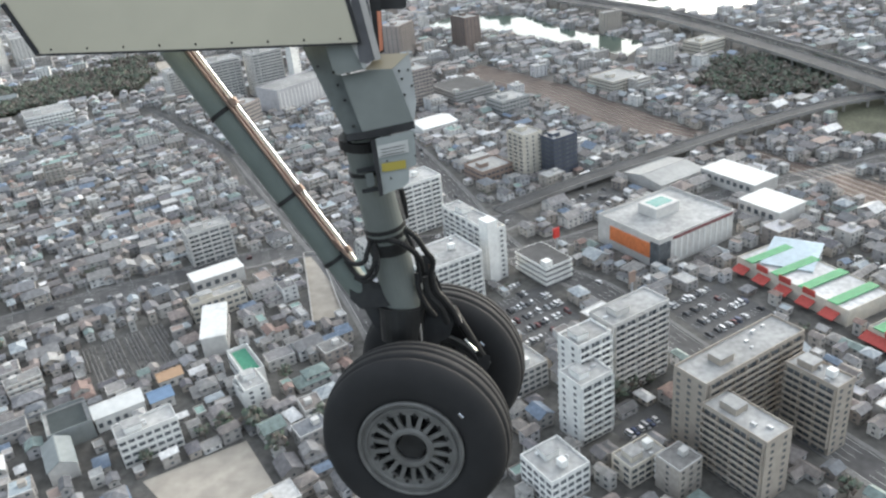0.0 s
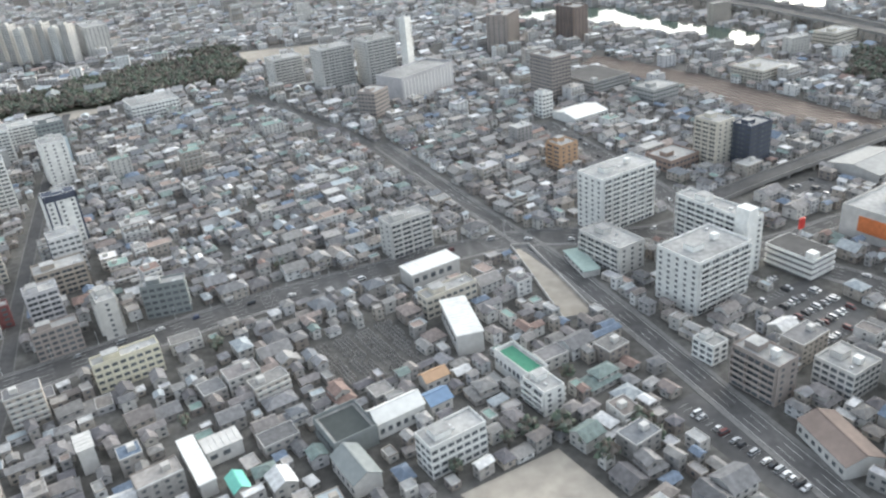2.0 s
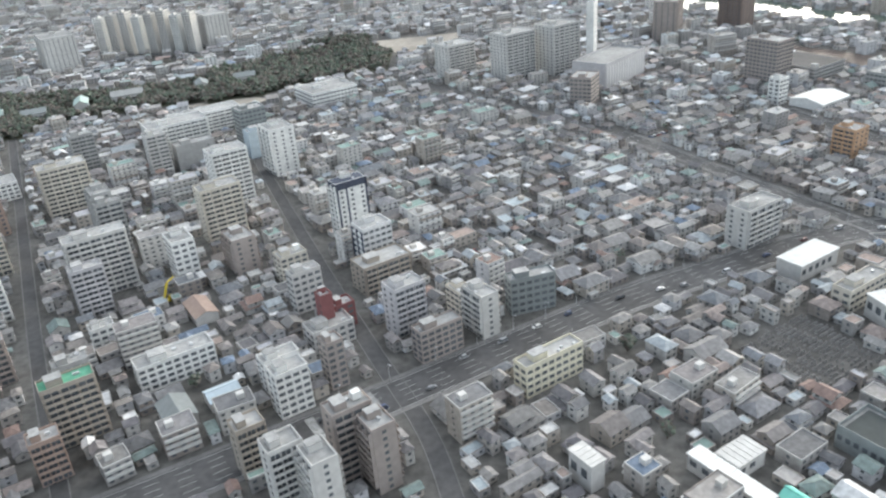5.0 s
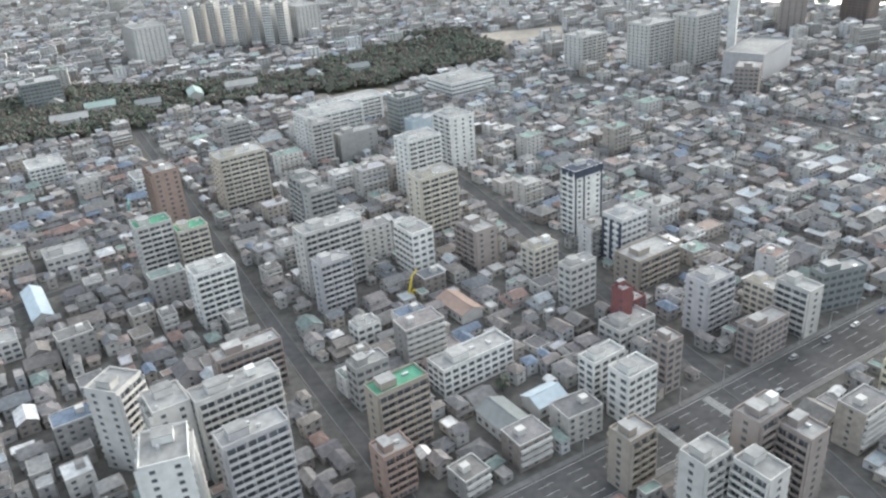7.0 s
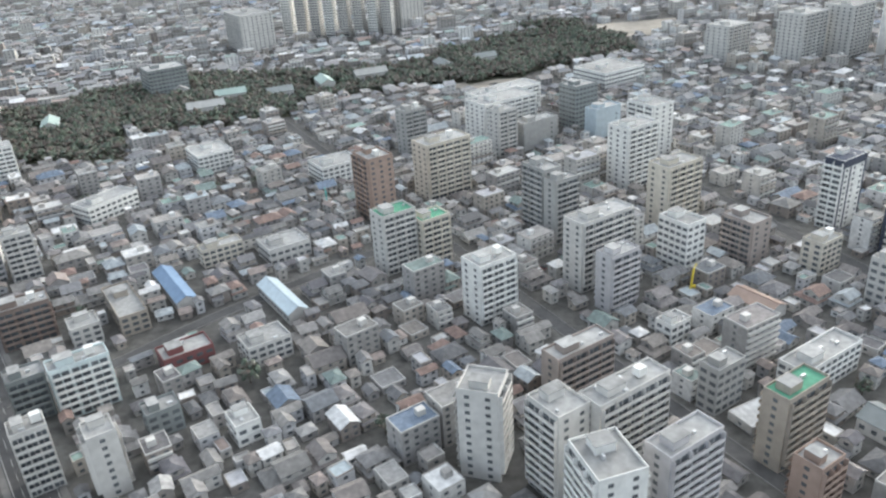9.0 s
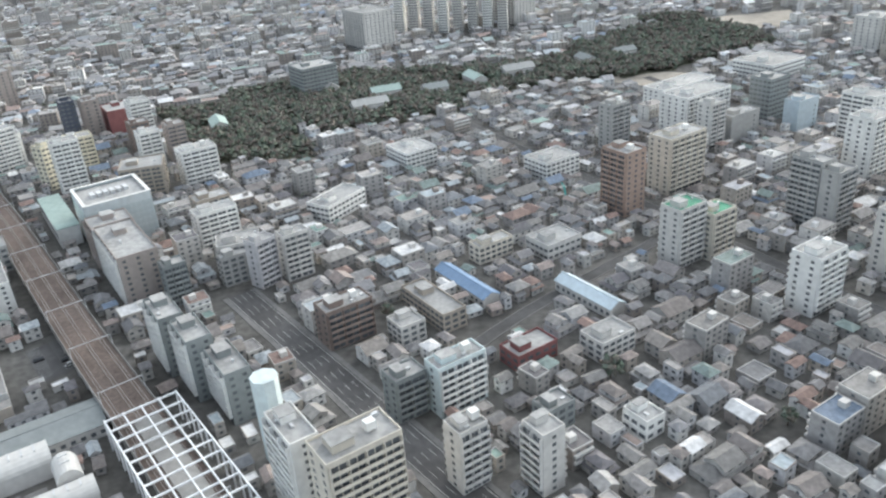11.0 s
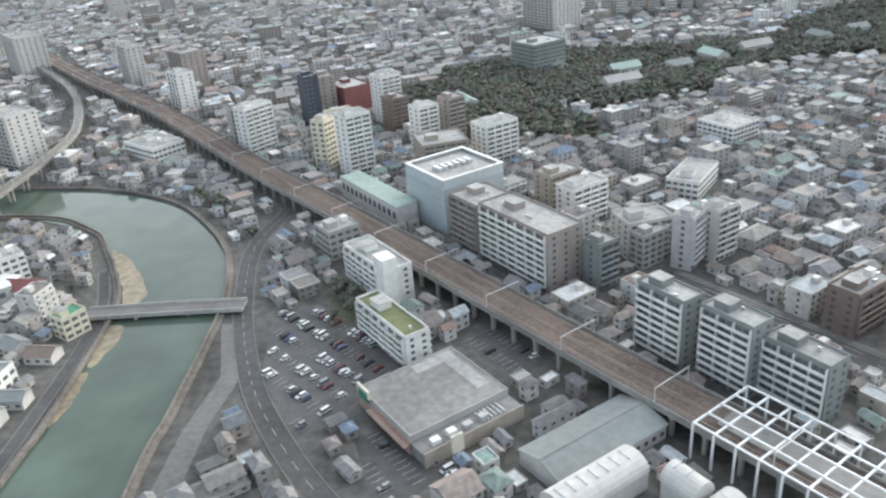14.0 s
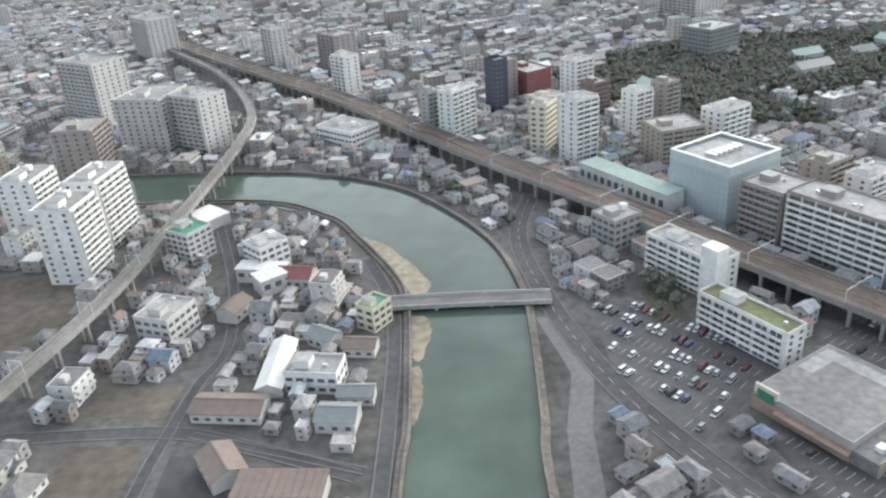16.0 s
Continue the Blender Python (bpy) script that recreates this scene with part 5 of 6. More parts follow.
road_cars([(-405, 290), (-308, 344), (-224, 389), (-104, 432), (-28, 425), (31, 452)], 14, (2.0, 5.2))
road_cars([(-60, 640), (-17, 517), (19, 405), (62, 352), (97, 283), (140, 200)], 15, (1.8, 5))
road_cars([(-985, 577), (-997, 527), (-993, 476), (-984, 432), (-970, 391), (-940, 340)], 24, (2.0,))
road_cars([(-78, 391), (-42, 299), (-5, 200)], 16, (2.2,))
road_cars([(116, 513, 6), (197, 556, 7), (272, 591, 7), (332, 608, 7)], 24, (2.6,))


# ---- trees ----
def clumps(r, n, rnd, flat=0.8):
    """Leaf clumps of a crown: jagged little solids scattered through an uneven ball."""
    V, F = [], []
    base = [(1, 0, 0), (-1, 0, 0), (0, 1, 0), (0, -1, 0), (0, 0, 1), (0, 0, -1)]
    tri = [(0, 2, 4), (2, 1, 4), (1, 3, 4), (3, 0, 4), (2, 0, 5), (1, 2, 5), (3, 1, 5), (0, 3, 5)]
    for i in range(n):
        d = rnd.normal(size=3)
        d *= r * rnd.uniform(0.35, 1.0) / np.linalg.norm(d)
        d[2] *= flat
        k = len(V)
        s = r * rnd.uniform(0.22, 0.42)
        for b in base:
            V.append(tuple(d + np.array(b) * s * rnd.uniform(0.6, 1.3, 3) + rnd.normal(0, s * 0.2, 3)))
        F += [tuple(k + j for j in t) for t in tri]
    return V, F


TREES = []
for i in range(5):
    V, F = clumps(2.6 + 0.3 * i, 70, rng)
    crown = Geo().add([(x, y, z + 4.6 + 0.3 * i) for x, y, z in V], F).mesh("crown", [LEAF])
    g = Geo().tube((0, 0, 0), (0.1, 0.05, 4.2), 0.22, 0.12, 8)
    for j in range(5):
        a = j * 1.26 + i
        g.tube((0.05, 0, 2.4 + 0.3 * j), (1.5 * math.cos(a), 1.5 * math.sin(a), 4.2 + 0.35 * j), 0.09, 0.03, 5)
    TREES.append((g.mesh("trunk", [BARK]), crown))


def tree(x, y, k=1.0):
    t = TREES[int(rng.integers(5))]
    ob = thing("tree", "small leafy street tree with a dull green crown", "tree", at(x, y, 0, rng.uniform(0, 360)) @ Matrix.Scale(k, 4), "street trees")
    part("trunk", t[0], ob)
    part("crown", t[1], ob)


nt = 0
for x, y in SPOTS:
    if -1150 < x < 130 and y + 0.17 * x < 330 and nt < 110:
        tree(x, y, rng.uniform(0.6, 1.1))
        nt += 1
for x, y in [(-950, 468), (-947, 460), (-944, 452), (-951, 449), (-943, 465), (-1000, 538), (-1006, 552), (-1014, 564), (-1026, 578), (-1040, 592), (-120, 258), (-112, 262), (-100, 262), (-92, 255), (-86, 245), (-140, 245), (-70, 262), (-66, 254), (60, 268), (68, 272), (52, 262)]:
    tree(x, y, rng.uniform(0.7, 1.3))


def woods(name, label, spots, size, n=9):
    V, F, k = [], [], 0
    protos = [clumps(1.0, n, rng, 0.75) for _ in range(12)]
    for x, y in spots:
        v, f = protos[int(rng.integers(12))]
        r = size * rng.uniform(0.6, 1.25)
        a = rng.uniform(0, 6.28)
        p = np.array(v) * r
        V.append(np.stack([x + p[:, 0] * math.cos(a) - p[:, 1] * math.sin(a), y + p[:, 0] * math.sin(a) + p[:, 1] * math.cos(a), p[:, 2] * 0.9 + r * 1.0], 1))
        F += [tuple(i + k for i in t) for t in f]
        k += len(p)
    me = bpy.data.meshes.new(name)
    me.from_pydata(np.concatenate(V).tolist(), [], F)
    me.materials.append(LEAF)
    return thing(name, label, "trees", pose(0, 0, 0), kind="stuff", data=me)


CLEARINGS = [(-705, 800), (-668, 822), (-628, 838), (-560, 862), (-748, 800), (-800, 830), (-520, 880), (-880, 740), (-760, 760)]
for i, (x, y) in enumerate(CLEARINGS):
    gable(x, y, 22 + 4 * (i % 3), 13, 10 + i % 3, 20 + 90 * (i % 2), ("slate", "teal", "grey")[i % 3])
for p in WOODS:
    xs, ys = [q[0] for q in p], [q[1] for q in p]
    area = (max(xs) - min(xs)) * (max(ys) - min(ys))
    pts = rng.uniform((min(xs), min(ys)), (max(xs), max(ys)), (int(area / 24), 2))
    pts = pts[inside(p, pts[:, 0], pts[:, 1])]
    for cx, cy in CLEARINGS:
        pts = pts[np.hypot(pts[:, 0] - cx, pts[:, 1] - cy) > 17]
    woods("wood", "dense dark green wood with some bare crowns", pts.tolist(), 5.2, 10)
# cars parked on the small plots and along the lanes, too many to count
V, F, M, k = [], [], [], 0
CARS_I = palette("car_paints", [(0.75, 0.75, 0.75), (0.60, 0.61, 0.62), (0.03, 0.03, 0.035), (0.72, 0.73, 0.73), (0.30, 0.31, 0.32), (0.05, 0.05, 0.055), (0.70, 0.70, 0.69), (0.08, 0.10, 0.18), (0.74, 0.74, 0.72), (0.28, 0.05, 0.05)], 0.35, grain=0.03)
small = [car_meshes(4.4, 1.45, (-2.0, 1.2)), car_meshes(3.5, 1.65, (-1.7, 1.35))]
for n, (x, y) in enumerate(SPOTS):
    near_tree = -1150 < x < 130 and y + 0.17 * x < 330
    if n % 5 < 2 or y > 900 or near_tree:
        continue
    for i in range(int(rng.integers(2, 5))):
        b, g = small[int(rng.integers(2))]
        a = radians(32 if x > -1040 else 78)
        ox = x + (i - 1.5) * 2.7 * math.cos(a)
        oy = y + (i - 1.5) * 2.7 * math.sin(a)
        a += math.pi / 2 + rng.normal(0, 0.04)
        for part_geo, mi in ((b, 0), (g, 1)):
            p = np.array(part_geo.v)
            V.append(np.stack([ox + p[:, 0] * math.cos(a) - p[:, 1] * math.sin(a), oy + p[:, 0] * math.sin(a) + p[:, 1] * math.cos(a), p[:, 2] - 0.3], 1))
            F += [tuple(j + k for j in t) for t in part_geo.f]
            M += [mi] * len(part_geo.f)
            k += len(p)
me = bpy.data.meshes.new("parked_cars")
me.from_pydata(np.concatenate(V).tolist(), [], F)
me.materials.append(CARS_I), me.materials.append(GLASS)
me.polygons.foreach_set("material_index", M)
thing("parked_cars", "many small cars parked on plots between the houses", "cars", pose(0, 0, 0), kind="stuff", data=me)


def crane(x, y, yaw, col, name):
    root = thing("mobile_crane", name + " mobile crane with a raised boom on a plot", "crane", at(x, y, 0, yaw))
    part("chassis", Geo().box(-4, 4, -1.2, 1.2, 0.6, 1.5).mesh("chassis", [col]), root)
    part("cab", Geo().box(1.5, 3.6, -1.1, 0.2, 1.5, 3.0).mesh("cab", [col]), root)
    part("boom", Geo().beam((-1, 0.4, 1.8), (3, 0.4, 10), 0.8).mesh("boom", [col]), root)
    part("jib", Geo().beam((3, 0.4, 10), (8, 0.4, 11), 0.5).mesh("jib", [col]), root)
    for i in (-2.8, -1.2, 2.2):
        part("wheel", Geo().tube((i, -1.25, 0.6), (i, 1.25, 0.6), 0.6, n=10).mesh("wheel", [TYRE]), root)


crane(-468, 415, 60, mat("crane_yellow", (0.62, 0.48, 0.05), 0.5), "yellow")
crane(-638, 538, 100, mat("crane_teal", (0.10, 0.42, 0.38), 0.5), "blue-green")
far = [q for q in SPOTS if not (-1150 < q[0] < 130 and q[1] + 0.17 * q[0] < 330)]
scat = []
for x, y in far[::2]:
    for i in range(int(rng.integers(1, 4))):
        scat.append((x + rng.normal(0, 3), y + rng.normal(0, 3)))
woods("garden_trees", "scattered garden trees among the houses", scat, 2.7, 8)

# ---- zebra crossings on the avenue ----
for x, y in ((-378, 303), (-356, 316)):
    g = Geo()
    for i in range(-9, 10):
        g.box(-1.8, 1.8, i * 0.95 - 0.24, i * 0.95 + 0.24, 0.0, 0.125)
    thing("zebra_crossing", "white zebra crossing over the avenue", "road marking", at(x, y, 0, 29), kind="structure", data=g.mesh("zebra_crossing", PAINTW))

# ---- cemetery stones ----
V = Geo()
for i in range(-14, 15):
    for j in range(-14, 15):
        c, s = math.cos(radians(32)), math.sin(radians(32))
        x, y = -178 + i * 1.9 * c - j * 2.4 * s, 327 + i * 1.9 * s + j * 2.4 * c
        if inside(CEM, np.array(x), np.array(y)) and rng.random() < 0.9 and i % 6:
            h = rng.uniform(0.9, 1.9)
            V.box(x - 0.55, x + 0.55, y - 0.55, y + 0.55, 0, 0.5).box(x - 0.25, x + 0.25, y - 0.25, y + 0.25, 0.5, h)
thing("gravestones", "rows of grey stone grave markers", "gravestones", pose(0, 0, 0), kind="stuff", data=V.mesh("gravestones", DARKC))


# ---- rail yard tracks and trains ----
yard = smooth([(12, 835), (78, 735), (142, 605), (205, 520), (245, 440), (285, 325)])
for k in (-14, -8, -2, 4, 10, 16):
    g = Geo()
    for r in (-0.6, 0.6):
        ribbon(g, yard, k + r - 0.1, k + r + 0.1, 0.05, 0.3)
    thing("yard_track", "pair of rusty rails on brown ballast", "track", pose(0, 0, 0), kind="structure", data=g.mesh("yard_track", STEELR))

# ---- street lamps along the avenue ----
post = Geo().tube((0, 0, 0), (0, 0, 8), 0.12, 0.07, 8).mesh("post", [METAL])
arm = Geo().beam((0, 0, 8), (1.8, 0, 8.5), 0.1).mesh("arm", [METAL])
head = Geo().box(1.6, 2.5, -0.18, 0.18, 8.38, 8.56).mesh("lamp_head", [METAL])
line = smooth([(-405, 290), (-308, 344), (-224, 389), (-104, 432)], 5)
for i, p in enumerate(offset(line, 10.5)):
    ob = thing("street_lamp", "tall grey street lamp beside the avenue", "street lamp", at(p.x, p.y, 0, -62), "avenue lamps")
    part("post", post, ob), part("arm", arm, ob), part("lamp_head", head, ob)


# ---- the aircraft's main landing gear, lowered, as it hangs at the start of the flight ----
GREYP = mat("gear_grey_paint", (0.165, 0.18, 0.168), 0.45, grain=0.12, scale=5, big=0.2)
BEIGE = mat("door_paint", (0.41, 0.385, 0.30), 0.5, grain=0.05, scale=3, big=0.08)
DARKM = mat("greasy_steel", (0.03, 0.03, 0.03), 0.5, 0.4, grain=0.3, scale=9)
CHROME = mat("chrome", (0.6, 0.6, 0.6), 0.2, 1.0, grain=0.05)
COPPER = mat("pipe_metal", (0.24, 0.175, 0.145), 0.5, 0.6, grain=0.1)
RUBBER = mat("hose_rubber", (0.02, 0.02, 0.02), 0.6)
RIMG = mat("wheel_grey", (0.15, 0.15, 0.145), 0.5, 0.2, grain=0.2, scale=12, big=0.2)
PLACW, PLACY = mat("white_placard", (0.45, 0.45, 0.43), 0.6), mat("yellow_placard", (0.33, 0.27, 0.05), 0.6)
gear = thing("landing_gear", "lowered grey main landing gear with twin black tyres", "landing gear", Matrix.Translation(PATH[0][1].translation / SCALE) @ PATH[0][1].to_3x3().to_4x4() @ pose(0, 0, 0, -90))


def P(px, py, d):
    """A point of the gear by its bearing from the cabin window and its distance ahead of it."""
    return Vector(((px - 784) / 1391.4 * d, d, (441 - py) / 1391.4 * d))


def plate(poly, d, thick):
    """A solid plate or housing with this outline."""
    a, b = [tuple(P(x, y, d)) for x, y in poly], [tuple(P(x, y, d) * (1 + thick / d)) for x, y in poly]
    n = len(poly)
    return Geo().add(a + b, [tuple(range(n)), tuple(range(2 * n - 1, n - 1, -1))] + [(i, n + i, n + (i + 1) % n, (i + 1) % n) for i in range(n)])


def turned(profile, c, axis, n=40):
    """A body of revolution: radius and place along the axis."""
    axis = Vector(axis).normalized()
    s = axis.cross(Vector((0, 0, 1))).normalized()
    u = s.cross(axis)
    vs = [tuple(c + axis * t + (s * math.cos(2 * math.pi * i / n) + u * math.sin(2 * math.pi * i / n)) * r) for r, t in profile for i in range(n)]
    m = len(profile)
    return Geo().add(vs, [(j * n + i, j * n + (i + 1) % n, (j + 1) * n + (i + 1) % n, (j + 1) * n + i) for j in range(m - 1) for i in range(n)])


def fixed(name, g, material, parent=gear, label="", soft=False):
    me = g.mesh(name, [material])
    if soft:
        me.polygons.foreach_set("use_smooth", [True] * len(me.polygons))
    return part(name, me, parent, label=label)


def hose(pts, r, name="hose", material=RUBBER):
    line = smooth([tuple(P(*q)) for q in pts], 5)
    g = Geo()
    for a, b in zip(line, line[1:]):
        g.tube(a, b, r, n=8)
    return fixed(name, g, material)


AX = Vector((0.18, 0.912, 0.349)).normalized()
HUB = P(726, 797, 4.55)
SIDE = AX.cross(Vector((0, 0, 1))).normalized()
UP = SIDE.cross(AX)


def petal(c, a, r0, r1, half0, half1, t0, t1, n=9):
    """A rounded solid lobe of the wheel disc, from radius r0 to r1 about the angle a."""
    out = []
    for i in range(n):
        k = math.pi * (i / (n - 1) - 0.5)
        out.append((r1 - half1 + half1 * math.cos(k), half1 * math.sin(k)))
    out += [(r0, half0), (r0, -half0)]
    ring = [(SIDE * (x * math.cos(a) - y * math.sin(a)) + UP * (x * math.sin(a) + y * math.cos(a))) for x, y in out]
    m = len(ring)
    return Geo().add([tuple(c + AX * t0 + e) for e in ring] + [tuple(c + AX * t1 + e) for e in ring],
                     [tuple(range(m)), tuple(range(2 * m - 1, m - 1, -1))] + [(i, m + i, m + (i + 1) % m, (i + 1) % m) for i in range(m)])


for k, c in ((0, HUB + AX * 0.19), (1, HUB + AX * 1.06)):
    tyre = fixed("tyre", turned([(0.29, -0.13), (0.305, -0.165), (0.35, -0.185), (0.42, -0.192), (0.48, -0.182), (0.525, -0.158), (0.55, -0.12), (0.556, -0.104), (0.542, -0.1), (0.542, -0.09), (0.562, -0.086), (0.571, -0.04), (0.557, -0.036), (0.557, -0.024), (0.572, -0.02),
                 (0.572, 0.02), (0.557, 0.024), (0.557, 0.036), (0.571, 0.04), (0.562, 0.086), (0.542, 0.09), (0.542, 0.1), (0.556, 0.104), (0.55, 0.12), (0.525, 0.158), (0.48, 0.182), (0.42, 0.192), (0.35, 0.185), (0.305, 0.165), (0.29, 0.13)], c, AX, 72), TYRE, soft=True, label="black grooved aircraft tyre")
    rim = fixed("rim", turned([(0.305, -0.145), (0.316, -0.172), (0.316, -0.188), (0.306, -0.196), (0.294, -0.192), (0.29, -0.176), (0.278, -0.174), (0.274, -0.184), (0.262, -0.184), (0.252, -0.172), (0.246, -0.12), (0.244, -0.06), (0.0, -0.06)], c, AX, 64), RIMG, label="grey painted wheel rim with a stepped flange")
    part("outer_ring", turned([(0.262, -0.168), (0.262, -0.176), (0.226, -0.172), (0.224, -0.15), (0.262, -0.15)], c, AX, 64).mesh("outer_ring", [RIMG]), rim)
    # Dark disc over the grey web, standing for shade between the spokes.
    part("shade_disc", turned([(0.243, -0.085), (0.0, -0.085)], c, AX, 40).mesh("shade_disc", [DARKM]), rim)
    for i in range(18):
        a = 2 * math.pi * (i + 0.5) / 18
        part("spoke", petal(c, a, 0.10, 0.238, 0.0155, 0.0125, -0.15, -0.168).mesh("spoke", [RIMG]), rim)
        e = SIDE * math.cos(a + math.pi / 18) + UP * math.sin(a + math.pi / 18)
        part("bolt", Geo().tube(c + e * 0.232 - AX * 0.17, c + e * 0.232 - AX * 0.18, 0.011, n=8).mesh("bolt", [DARKM]), rim)
    part("hub_ring", turned([(0.135, -0.15), (0.135, -0.172), (0.118, -0.18), (0.098, -0.178), (0.094, -0.16), (0.094, -0.12)], c, AX, 40).mesh("hub_ring", [RIMG]), rim)
    part("hub_cap", turned([(0.097, -0.13), (0.093, -0.15), (0.086, -0.156), (0.0, -0.15)], c, AX, 6).mesh("hub_cap", [DARKM]), rim, label="dark six-sided hub cap")
    part("valve", Geo().tube(c + SIDE * 0.30 + UP * 0.26 - AX * 0.185, c + SIDE * 0.325 + UP * 0.235 - AX * 0.19, 0.012, n=8).mesh("valve", [CHROME]), tyre, label="small pale valve on the sidewall")
fixed("axle", Geo().tube(HUB + AX * 0.2, HUB + AX * 1.05, 0.085, n=16), DARKM)
fixed("brake_unit", turned([(0.0, 0.42), (0.2, 0.42), (0.24, 0.46), (0.24, 0.62), (0.2, 0.66), (0.0, 0.66)], HUB + AX * 0.24, AX, 32), DARKM)
fixed("lower_piston", Geo().tube(P(748, 690, 5.1), P(718, 560, 4.98), 0.06, n=18), DARKM)
fixed("shock_strut", Geo().tube(P(720, 588, 5.0), P(709, 520, 4.92), 0.10, 0.118, 28).tube(P(709, 520, 4.92), P(688, 425, 4.76), 0.118, 0.114, 28), GREYP, soft=False)
fixed("strut_foot", Geo().tube(P(712, 600, 4.98), P(712, 540, 4.94), 0.13, 0.15, 20), DARKM)
fixed("strut_collar", Geo().tube(P(690, 440, 4.78), P(687, 422, 4.75), 0.128, n=28), DARKM)
fixed("upper_strut", Geo().tube(P(687, 424, 4.76), P(640, 238, 4.45), 0.118, 0.112, 28), GREYP)
for a, b in ((414, 408), (402, 396), (300, 294), (256, 240)):
    x = 640 + (a - 238) * 47 / 186
    fixed("strut_ring", Geo().tube(P(x, a, 4.45 + (a - 238) * 0.00167), P(x - 1.5, b, 4.45 + (b - 238) * 0.00167), 0.128 if a > 260 else 0.142, n=28), DARKM)
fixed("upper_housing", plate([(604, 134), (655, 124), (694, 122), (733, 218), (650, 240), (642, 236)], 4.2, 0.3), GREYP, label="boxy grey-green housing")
# Flank: the housing grey, darkened for the face turned from the light.
fixed("housing_flank", plate([(532, 78), (578, 80), (604, 134), (646, 238), (612, 240), (572, 158)], 4.27, 0.28), mat("flank_shaded_grey", (0.15, 0.165, 0.155), 0.5, grain=0.2, scale=8, big=0.3), label="streaked flank of the housing, toned darker as its shaded face")
for x, y in ((562, 118), (590, 128), (598, 151), (610, 178), (625, 224), (680, 105 + 130)):
    fixed("rivet", Geo().tube(P(x, y, 4.262), P(x, y, 4.25), 0.008, n=8), DARKM)
# Lid: the warm sky reflection is put into the base colour.
fixed("housing_lid", plate([(644, 124), (672, 96), (724, 94), (694, 122)], 4.205, 0.28), mat("lid_sky_glow", (0.55, 0.47, 0.34), 0.28, 0.4), label="shiny lid with the warm sky glow put into its colour")
# Side: a paler copy of the housing grey, as if lit.
fixed("housing_side", plate([(694, 122), (724, 94), (737, 180), (733, 218)], 4.21, 0.28), mat("side_lit_grey", (0.36, 0.37, 0.36), 0.45, grain=0.1, scale=8))
for x, y in ((706, 126), (711, 140), (716, 168), (722, 124), (729, 152)):
    fixed("rivet", Geo().tube(P(x, y, 4.205), P(x, y, 4.195), 0.007, n=8), DARKM)
fixed("housing_flange", plate([(612, 238), (650, 232), (733, 214), (735, 228), (652, 246), (614, 250)], 4.185, 0.3), DARKM, label="dark scalloped flange")
fixed("junction_box", plate([(655, 248), (733, 230), (737, 292), (724, 298), (724, 322), (716, 330), (672, 348)], 4.18, 0.26), mat("box_grey", (0.25, 0.27, 0.26), 0.5, grain=0.12, scale=8), label="grey equipment box with two placards")
fixed("box_edge", plate([(655, 248), (664, 246), (679, 346), (672, 348)], 4.172, 0.2), DARKM)
w = fixed("placard", plate([(667, 259), (722, 247), (724, 269), (670, 280)], 4.172, 0.004), PLACW, label="white placard with unreadable lines")
for i in range(3):
    y = 263 + i * 5.5
    part("text_bar", plate([(674, y + 2), (716, y - 7), (716, y - 5.8), (674, y + 3.2)], 4.17, 0.001).mesh("text_bar", [DARKM]), w)
fixed("placard", plate([(675, 290), (718, 283), (719, 298), (677, 305)], 4.172, 0.004), PLACY, label="worn yellow placard")
for x, y in ((690, 239), (734, 240), (735, 276), (685, 285), (692, 316)):
    fixed("screw", Geo().tube(P(x, y, 4.175), P(x, y, 4.166), 0.006, n=8), DARKM)
fixed("band_clamp", plate([(630, 300), (662, 294), (664, 302), (632, 308)], 4.36, 0.06), DARKM)
fixed("band_clamp", plate([(640, 336), (668, 331), (670, 338), (642, 343)], 4.38, 0.06), DARKM)
fixed("clamp_plate", plate([(646, 308), (660, 305), (664, 329), (650, 332)], 4.355, 0.05), GREYP)
fixed("bracket", plate([(575, 80), (620, 77), (645, 122), (596, 134), (588, 120)], 4.14, 0.08), GREYP)
fixed("bracket_edge", plate([(620, 77), (627, 76), (650, 118), (644, 124)], 4.13, 0.1), mat("bare_edge", (0.42, 0.42, 0.39), 0.4, 0.3))
fixed("drag_link", plate([(612, -60), (640, -60), (670, 104), (648, 112), (636, 110)], 4.12, 0.06), mat("link_dark", (0.09, 0.09, 0.095), 0.5, grain=0.2, scale=8))
fixed("link_edge", plate([(630, -20), (640, -24), (675, 104), (664, 108)], 4.11, 0.05), mat("link_pale", (0.40, 0.38, 0.35), 0.4, 0.3, grain=0.1, scale=8))
fixed("drag_link", plate([(644, -60), (668, -60), (680, 92), (668, 98)], 4.2, 0.08), DARKM)
fixed("warning_strip", plate([(667, 20), (674, 20), (678, 88), (672, 92)], 4.19, 0.05), mat("strip_orange", (0.62, 0.24, 0.14), 0.5), label="faded orange strip")
fixed("hinge_block", plate([(668, -30), (720, -30), (719, 13), (712, 16), (670, 17)], 4.3, 0.2), DARKM)
BA, BB = P(296, 70, 4.55), P(640, 515, 4.92)
brace = fixed("side_brace", Geo().tube(BA, BB, 0.084, 0.08, 26), mat("brace_grey_green", (0.155, 0.185, 0.17), 0.45, grain=0.1, scale=5, big=0.15), label="grey-green tubular side brace")
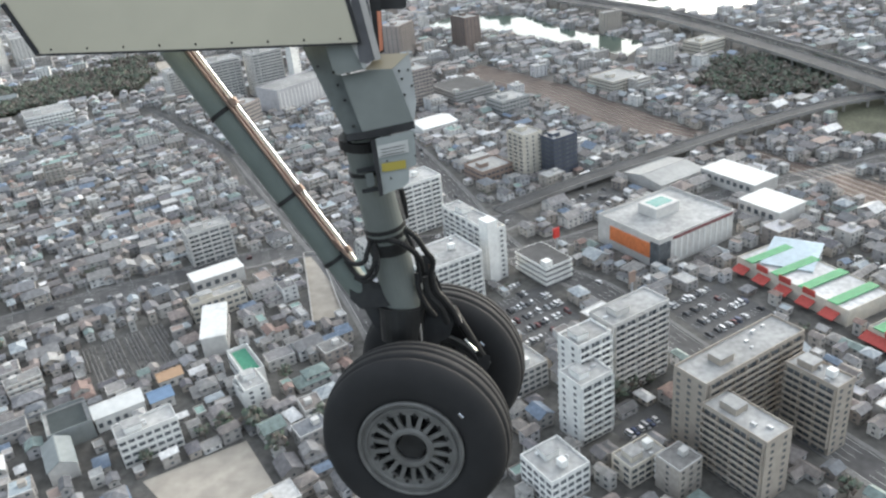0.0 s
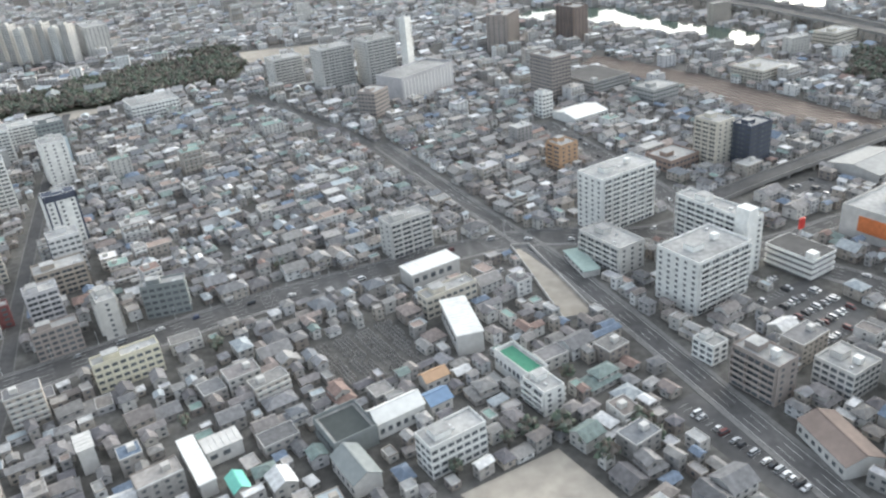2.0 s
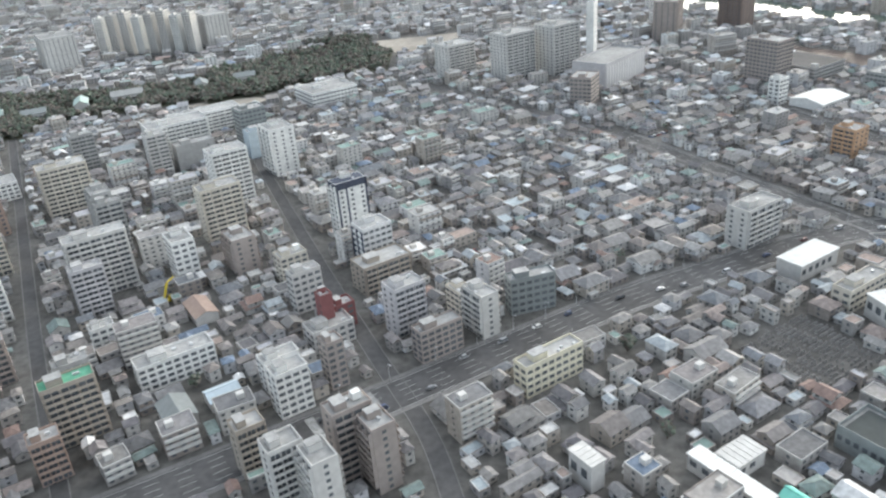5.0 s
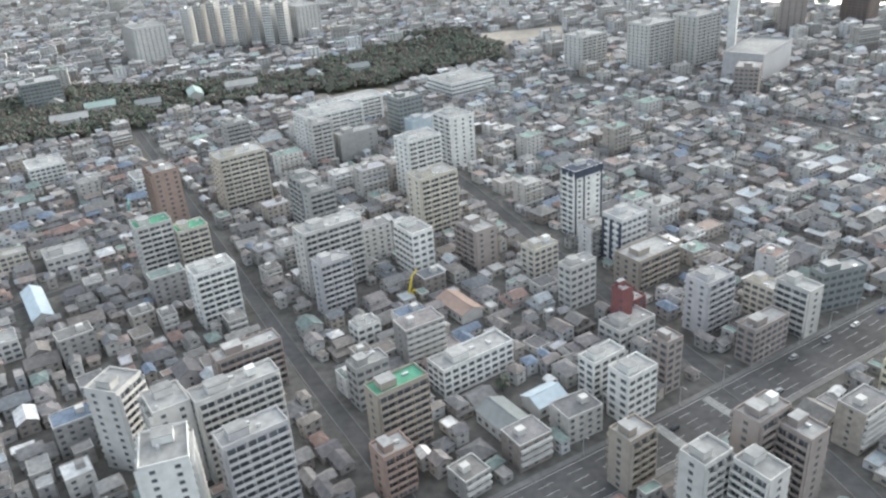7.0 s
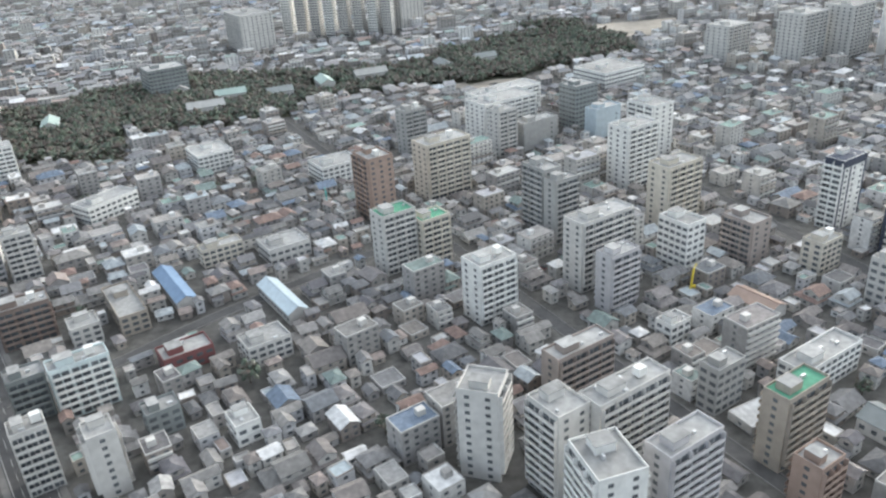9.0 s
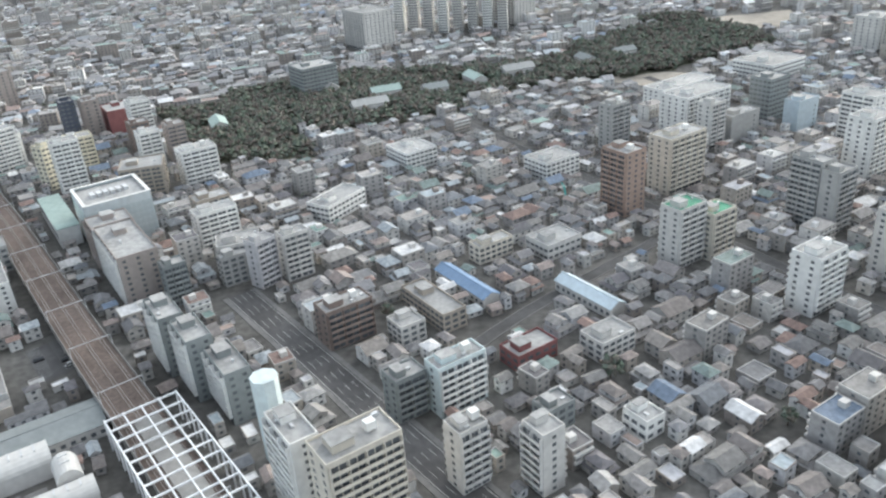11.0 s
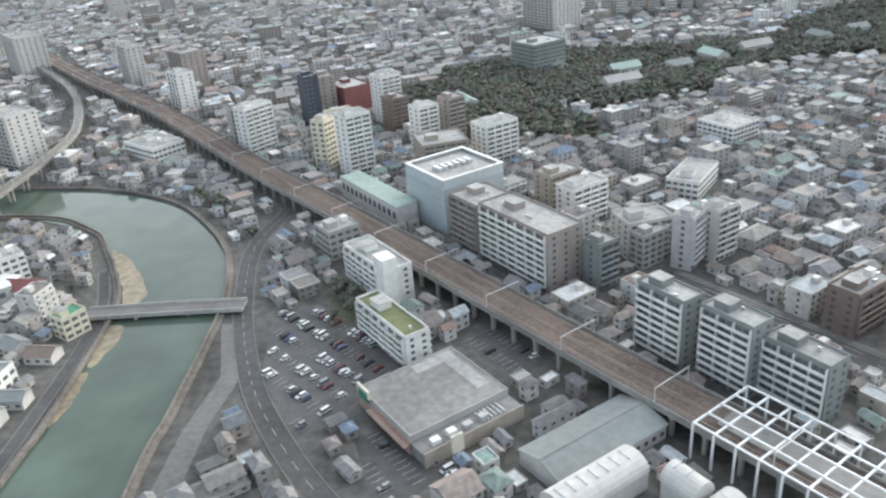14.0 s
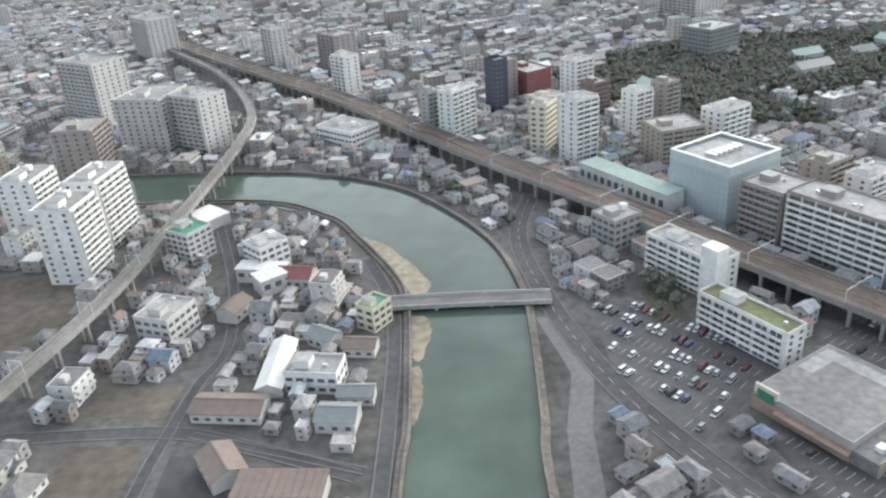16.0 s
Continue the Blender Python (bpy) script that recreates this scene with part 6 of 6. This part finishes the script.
for f in (0.275, 0.61, 0.86):
    part("clamp", Geo().tube(BA.lerp(BB, f - 0.007), BA.lerp(BB, f + 0.007), 0.091, n=26).mesh("clamp", [DARKM]), brace, label="dark band clamp")
    part("clip", Geo().tube(BA.lerp(BB, f - 0.012) + Vector((0.075, -0.075, 0.05)), BA.lerp(BB, f + 0.012) + Vector((0.075, -0.075, 0.05)), 0.028, n=10).mesh("clip", [COPPER]), brace, label="bright pipe clip")
for o in (0.0, 0.024, 0.046):
    off = Vector((0.08 - o, -0.05 - o * 0.7, 0.05))
    part("pipe", Geo().tube(BA + off, BA.lerp(BB, 0.9) + off, 0.009, n=8).mesh("pipe", [COPPER if o else CHROME]), brace)
fixed("brace_lug", plate([(618, 505), (640, 494), (672, 500), (700, 505), (706, 540), (665, 545), (640, 548), (620, 530)], 4.84, 0.14), DARKM)
fixed("lug_slot", plate([(655, 501), (677, 505), (676, 511), (660, 512)], 4.83, 0.02), RUBBER)
fixed("torque_link", plate([(632, 526), (690, 545), (760, 508), (790, 528), (806, 560), (796, 596), (760, 618), (700, 600), (664, 580)], 5.02, 0.14), DARKM)
fixed("torque_link", plate([(738, 470), (760, 462), (778, 500), (792, 548), (768, 562), (748, 520), (732, 500)], 4.95, 0.12), DARKM)
fixed("valve_block", plate([(734, 455), (756, 450), (766, 466), (760, 482), (740, 484)], 4.85, 0.1), DARKM)
fixed("fitting", Geo().tube(P(744, 500, 4.84), P(748, 512, 4.84), 0.02, n=10), PLACW, label="small white fitting")
fixed("fitting", Geo().tube(P(762, 468, 4.8), P(764, 482, 4.8), 0.016, n=10), COPPER)
fixed("fitting", Geo().tube(P(808, 556, 4.95), P(814, 572, 4.95), 0.018, n=10), CHROME)
fixed("brake_rod", Geo().tube(P(800, 545, 5.0), P(862, 645, 5.15), 0.03, n=10), DARKM)
fixed("brake_rod", Geo().tube(P(822, 600, 5.04), P(842, 622, 5.07), 0.014, n=8), CHROME)
fixed("brake_lever", plate([(845, 622), (868, 630), (866, 652), (856, 660), (846, 652)], 5.1, 0.1), DARKM)
for x in (706, 741):
    fixed("guide_rod", Geo().tube(P(x, 570, 4.9), P(x + 5, 625, 4.92), 0.02, n=10), CHROME)
hose([(655, 430, 4.66), (650, 446, 4.64), (646, 462, 4.64), (632, 468, 4.68), (616, 462, 4.72), (604, 445, 4.74)], 0.015)
hose([(662, 432, 4.66), (663, 462, 4.62), (656, 482, 4.64), (644, 492, 4.68), (630, 486, 4.72), (612, 462, 4.74)], 0.015)
hose([(666, 434, 4.66), (669, 468, 4.62), (662, 490, 4.65), (646, 499, 4.68), (628, 492, 4.72)], 0.012)
hose([(690, 426, 4.6), (712, 432, 4.58), (732, 446, 4.62), (744, 462, 4.7), (748, 480, 4.78)], 0.018)
hose([(716, 404, 4.6), (736, 420, 4.6), (754, 446, 4.66), (766, 462, 4.72), (764, 490, 4.78), (776, 520, 4.84)], 0.018)
hose([(716, 408, 4.6), (730, 436, 4.62), (740, 470, 4.7), (746, 500, 4.76)], 0.012)
hose([(764, 486, 4.78), (770, 512, 4.82), (786, 530, 4.86), (800, 548, 4.9), (812, 572, 4.95)], 0.022)
hose([(752, 490, 4.78), (758, 520, 4.82), (780, 545, 4.86), (792, 572, 4.92)], 0.02)
hose([(738, 484, 4.8), (742, 515, 4.82), (754, 540, 4.86), (770, 560, 4.9)], 0.018)
hose([(590, 424, 4.7), (606, 442, 4.72), (616, 456, 4.73), (632, 470, 4.74)], 0.012, "pipe", COPPER)
hose([(702, 336, 4.42), (708, 362, 4.46), (716, 388, 4.52)], 0.012, "pipe", CHROME)
hose([(710, 334, 4.44), (716, 362, 4.48), (719, 386, 4.53)], 0.016, "pipe", DARKM)
door = fixed("gear_door", plate([(-60, -80), (0, 8), (62, 96), (340, 87), (636, 75), (610, 0), (590, -80)], 4.1, 0.05), BEIGE, label="plain beige-grey gear door")
part("door_edge", plate([(0, 10), (8, 4), (70, 93), (62, 98)], 4.095, 0.06).mesh("door_edge", [DARKM]), door, label="dark chipped door edge")
part("door_edge", plate([(602, -30), (610, -30), (640, 76), (634, 78)], 4.095, 0.06).mesh("door_edge", [DARKM]), door)
part("door_seal", plate([(62, 96), (340, 87), (636, 75), (637, 79), (340, 91), (62, 100)], 4.095, 0.06).mesh("door_seal", [DARKM]), door)
for i in range(9):
    part("rivet", Geo().tube(P(90 + 64 * i, 88 - 2.4 * i, 4.1), P(90 + 64 * i, 88 - 2.4 * i, 4.094), 0.006, n=6).mesh("rivet", [DARKM]), door)
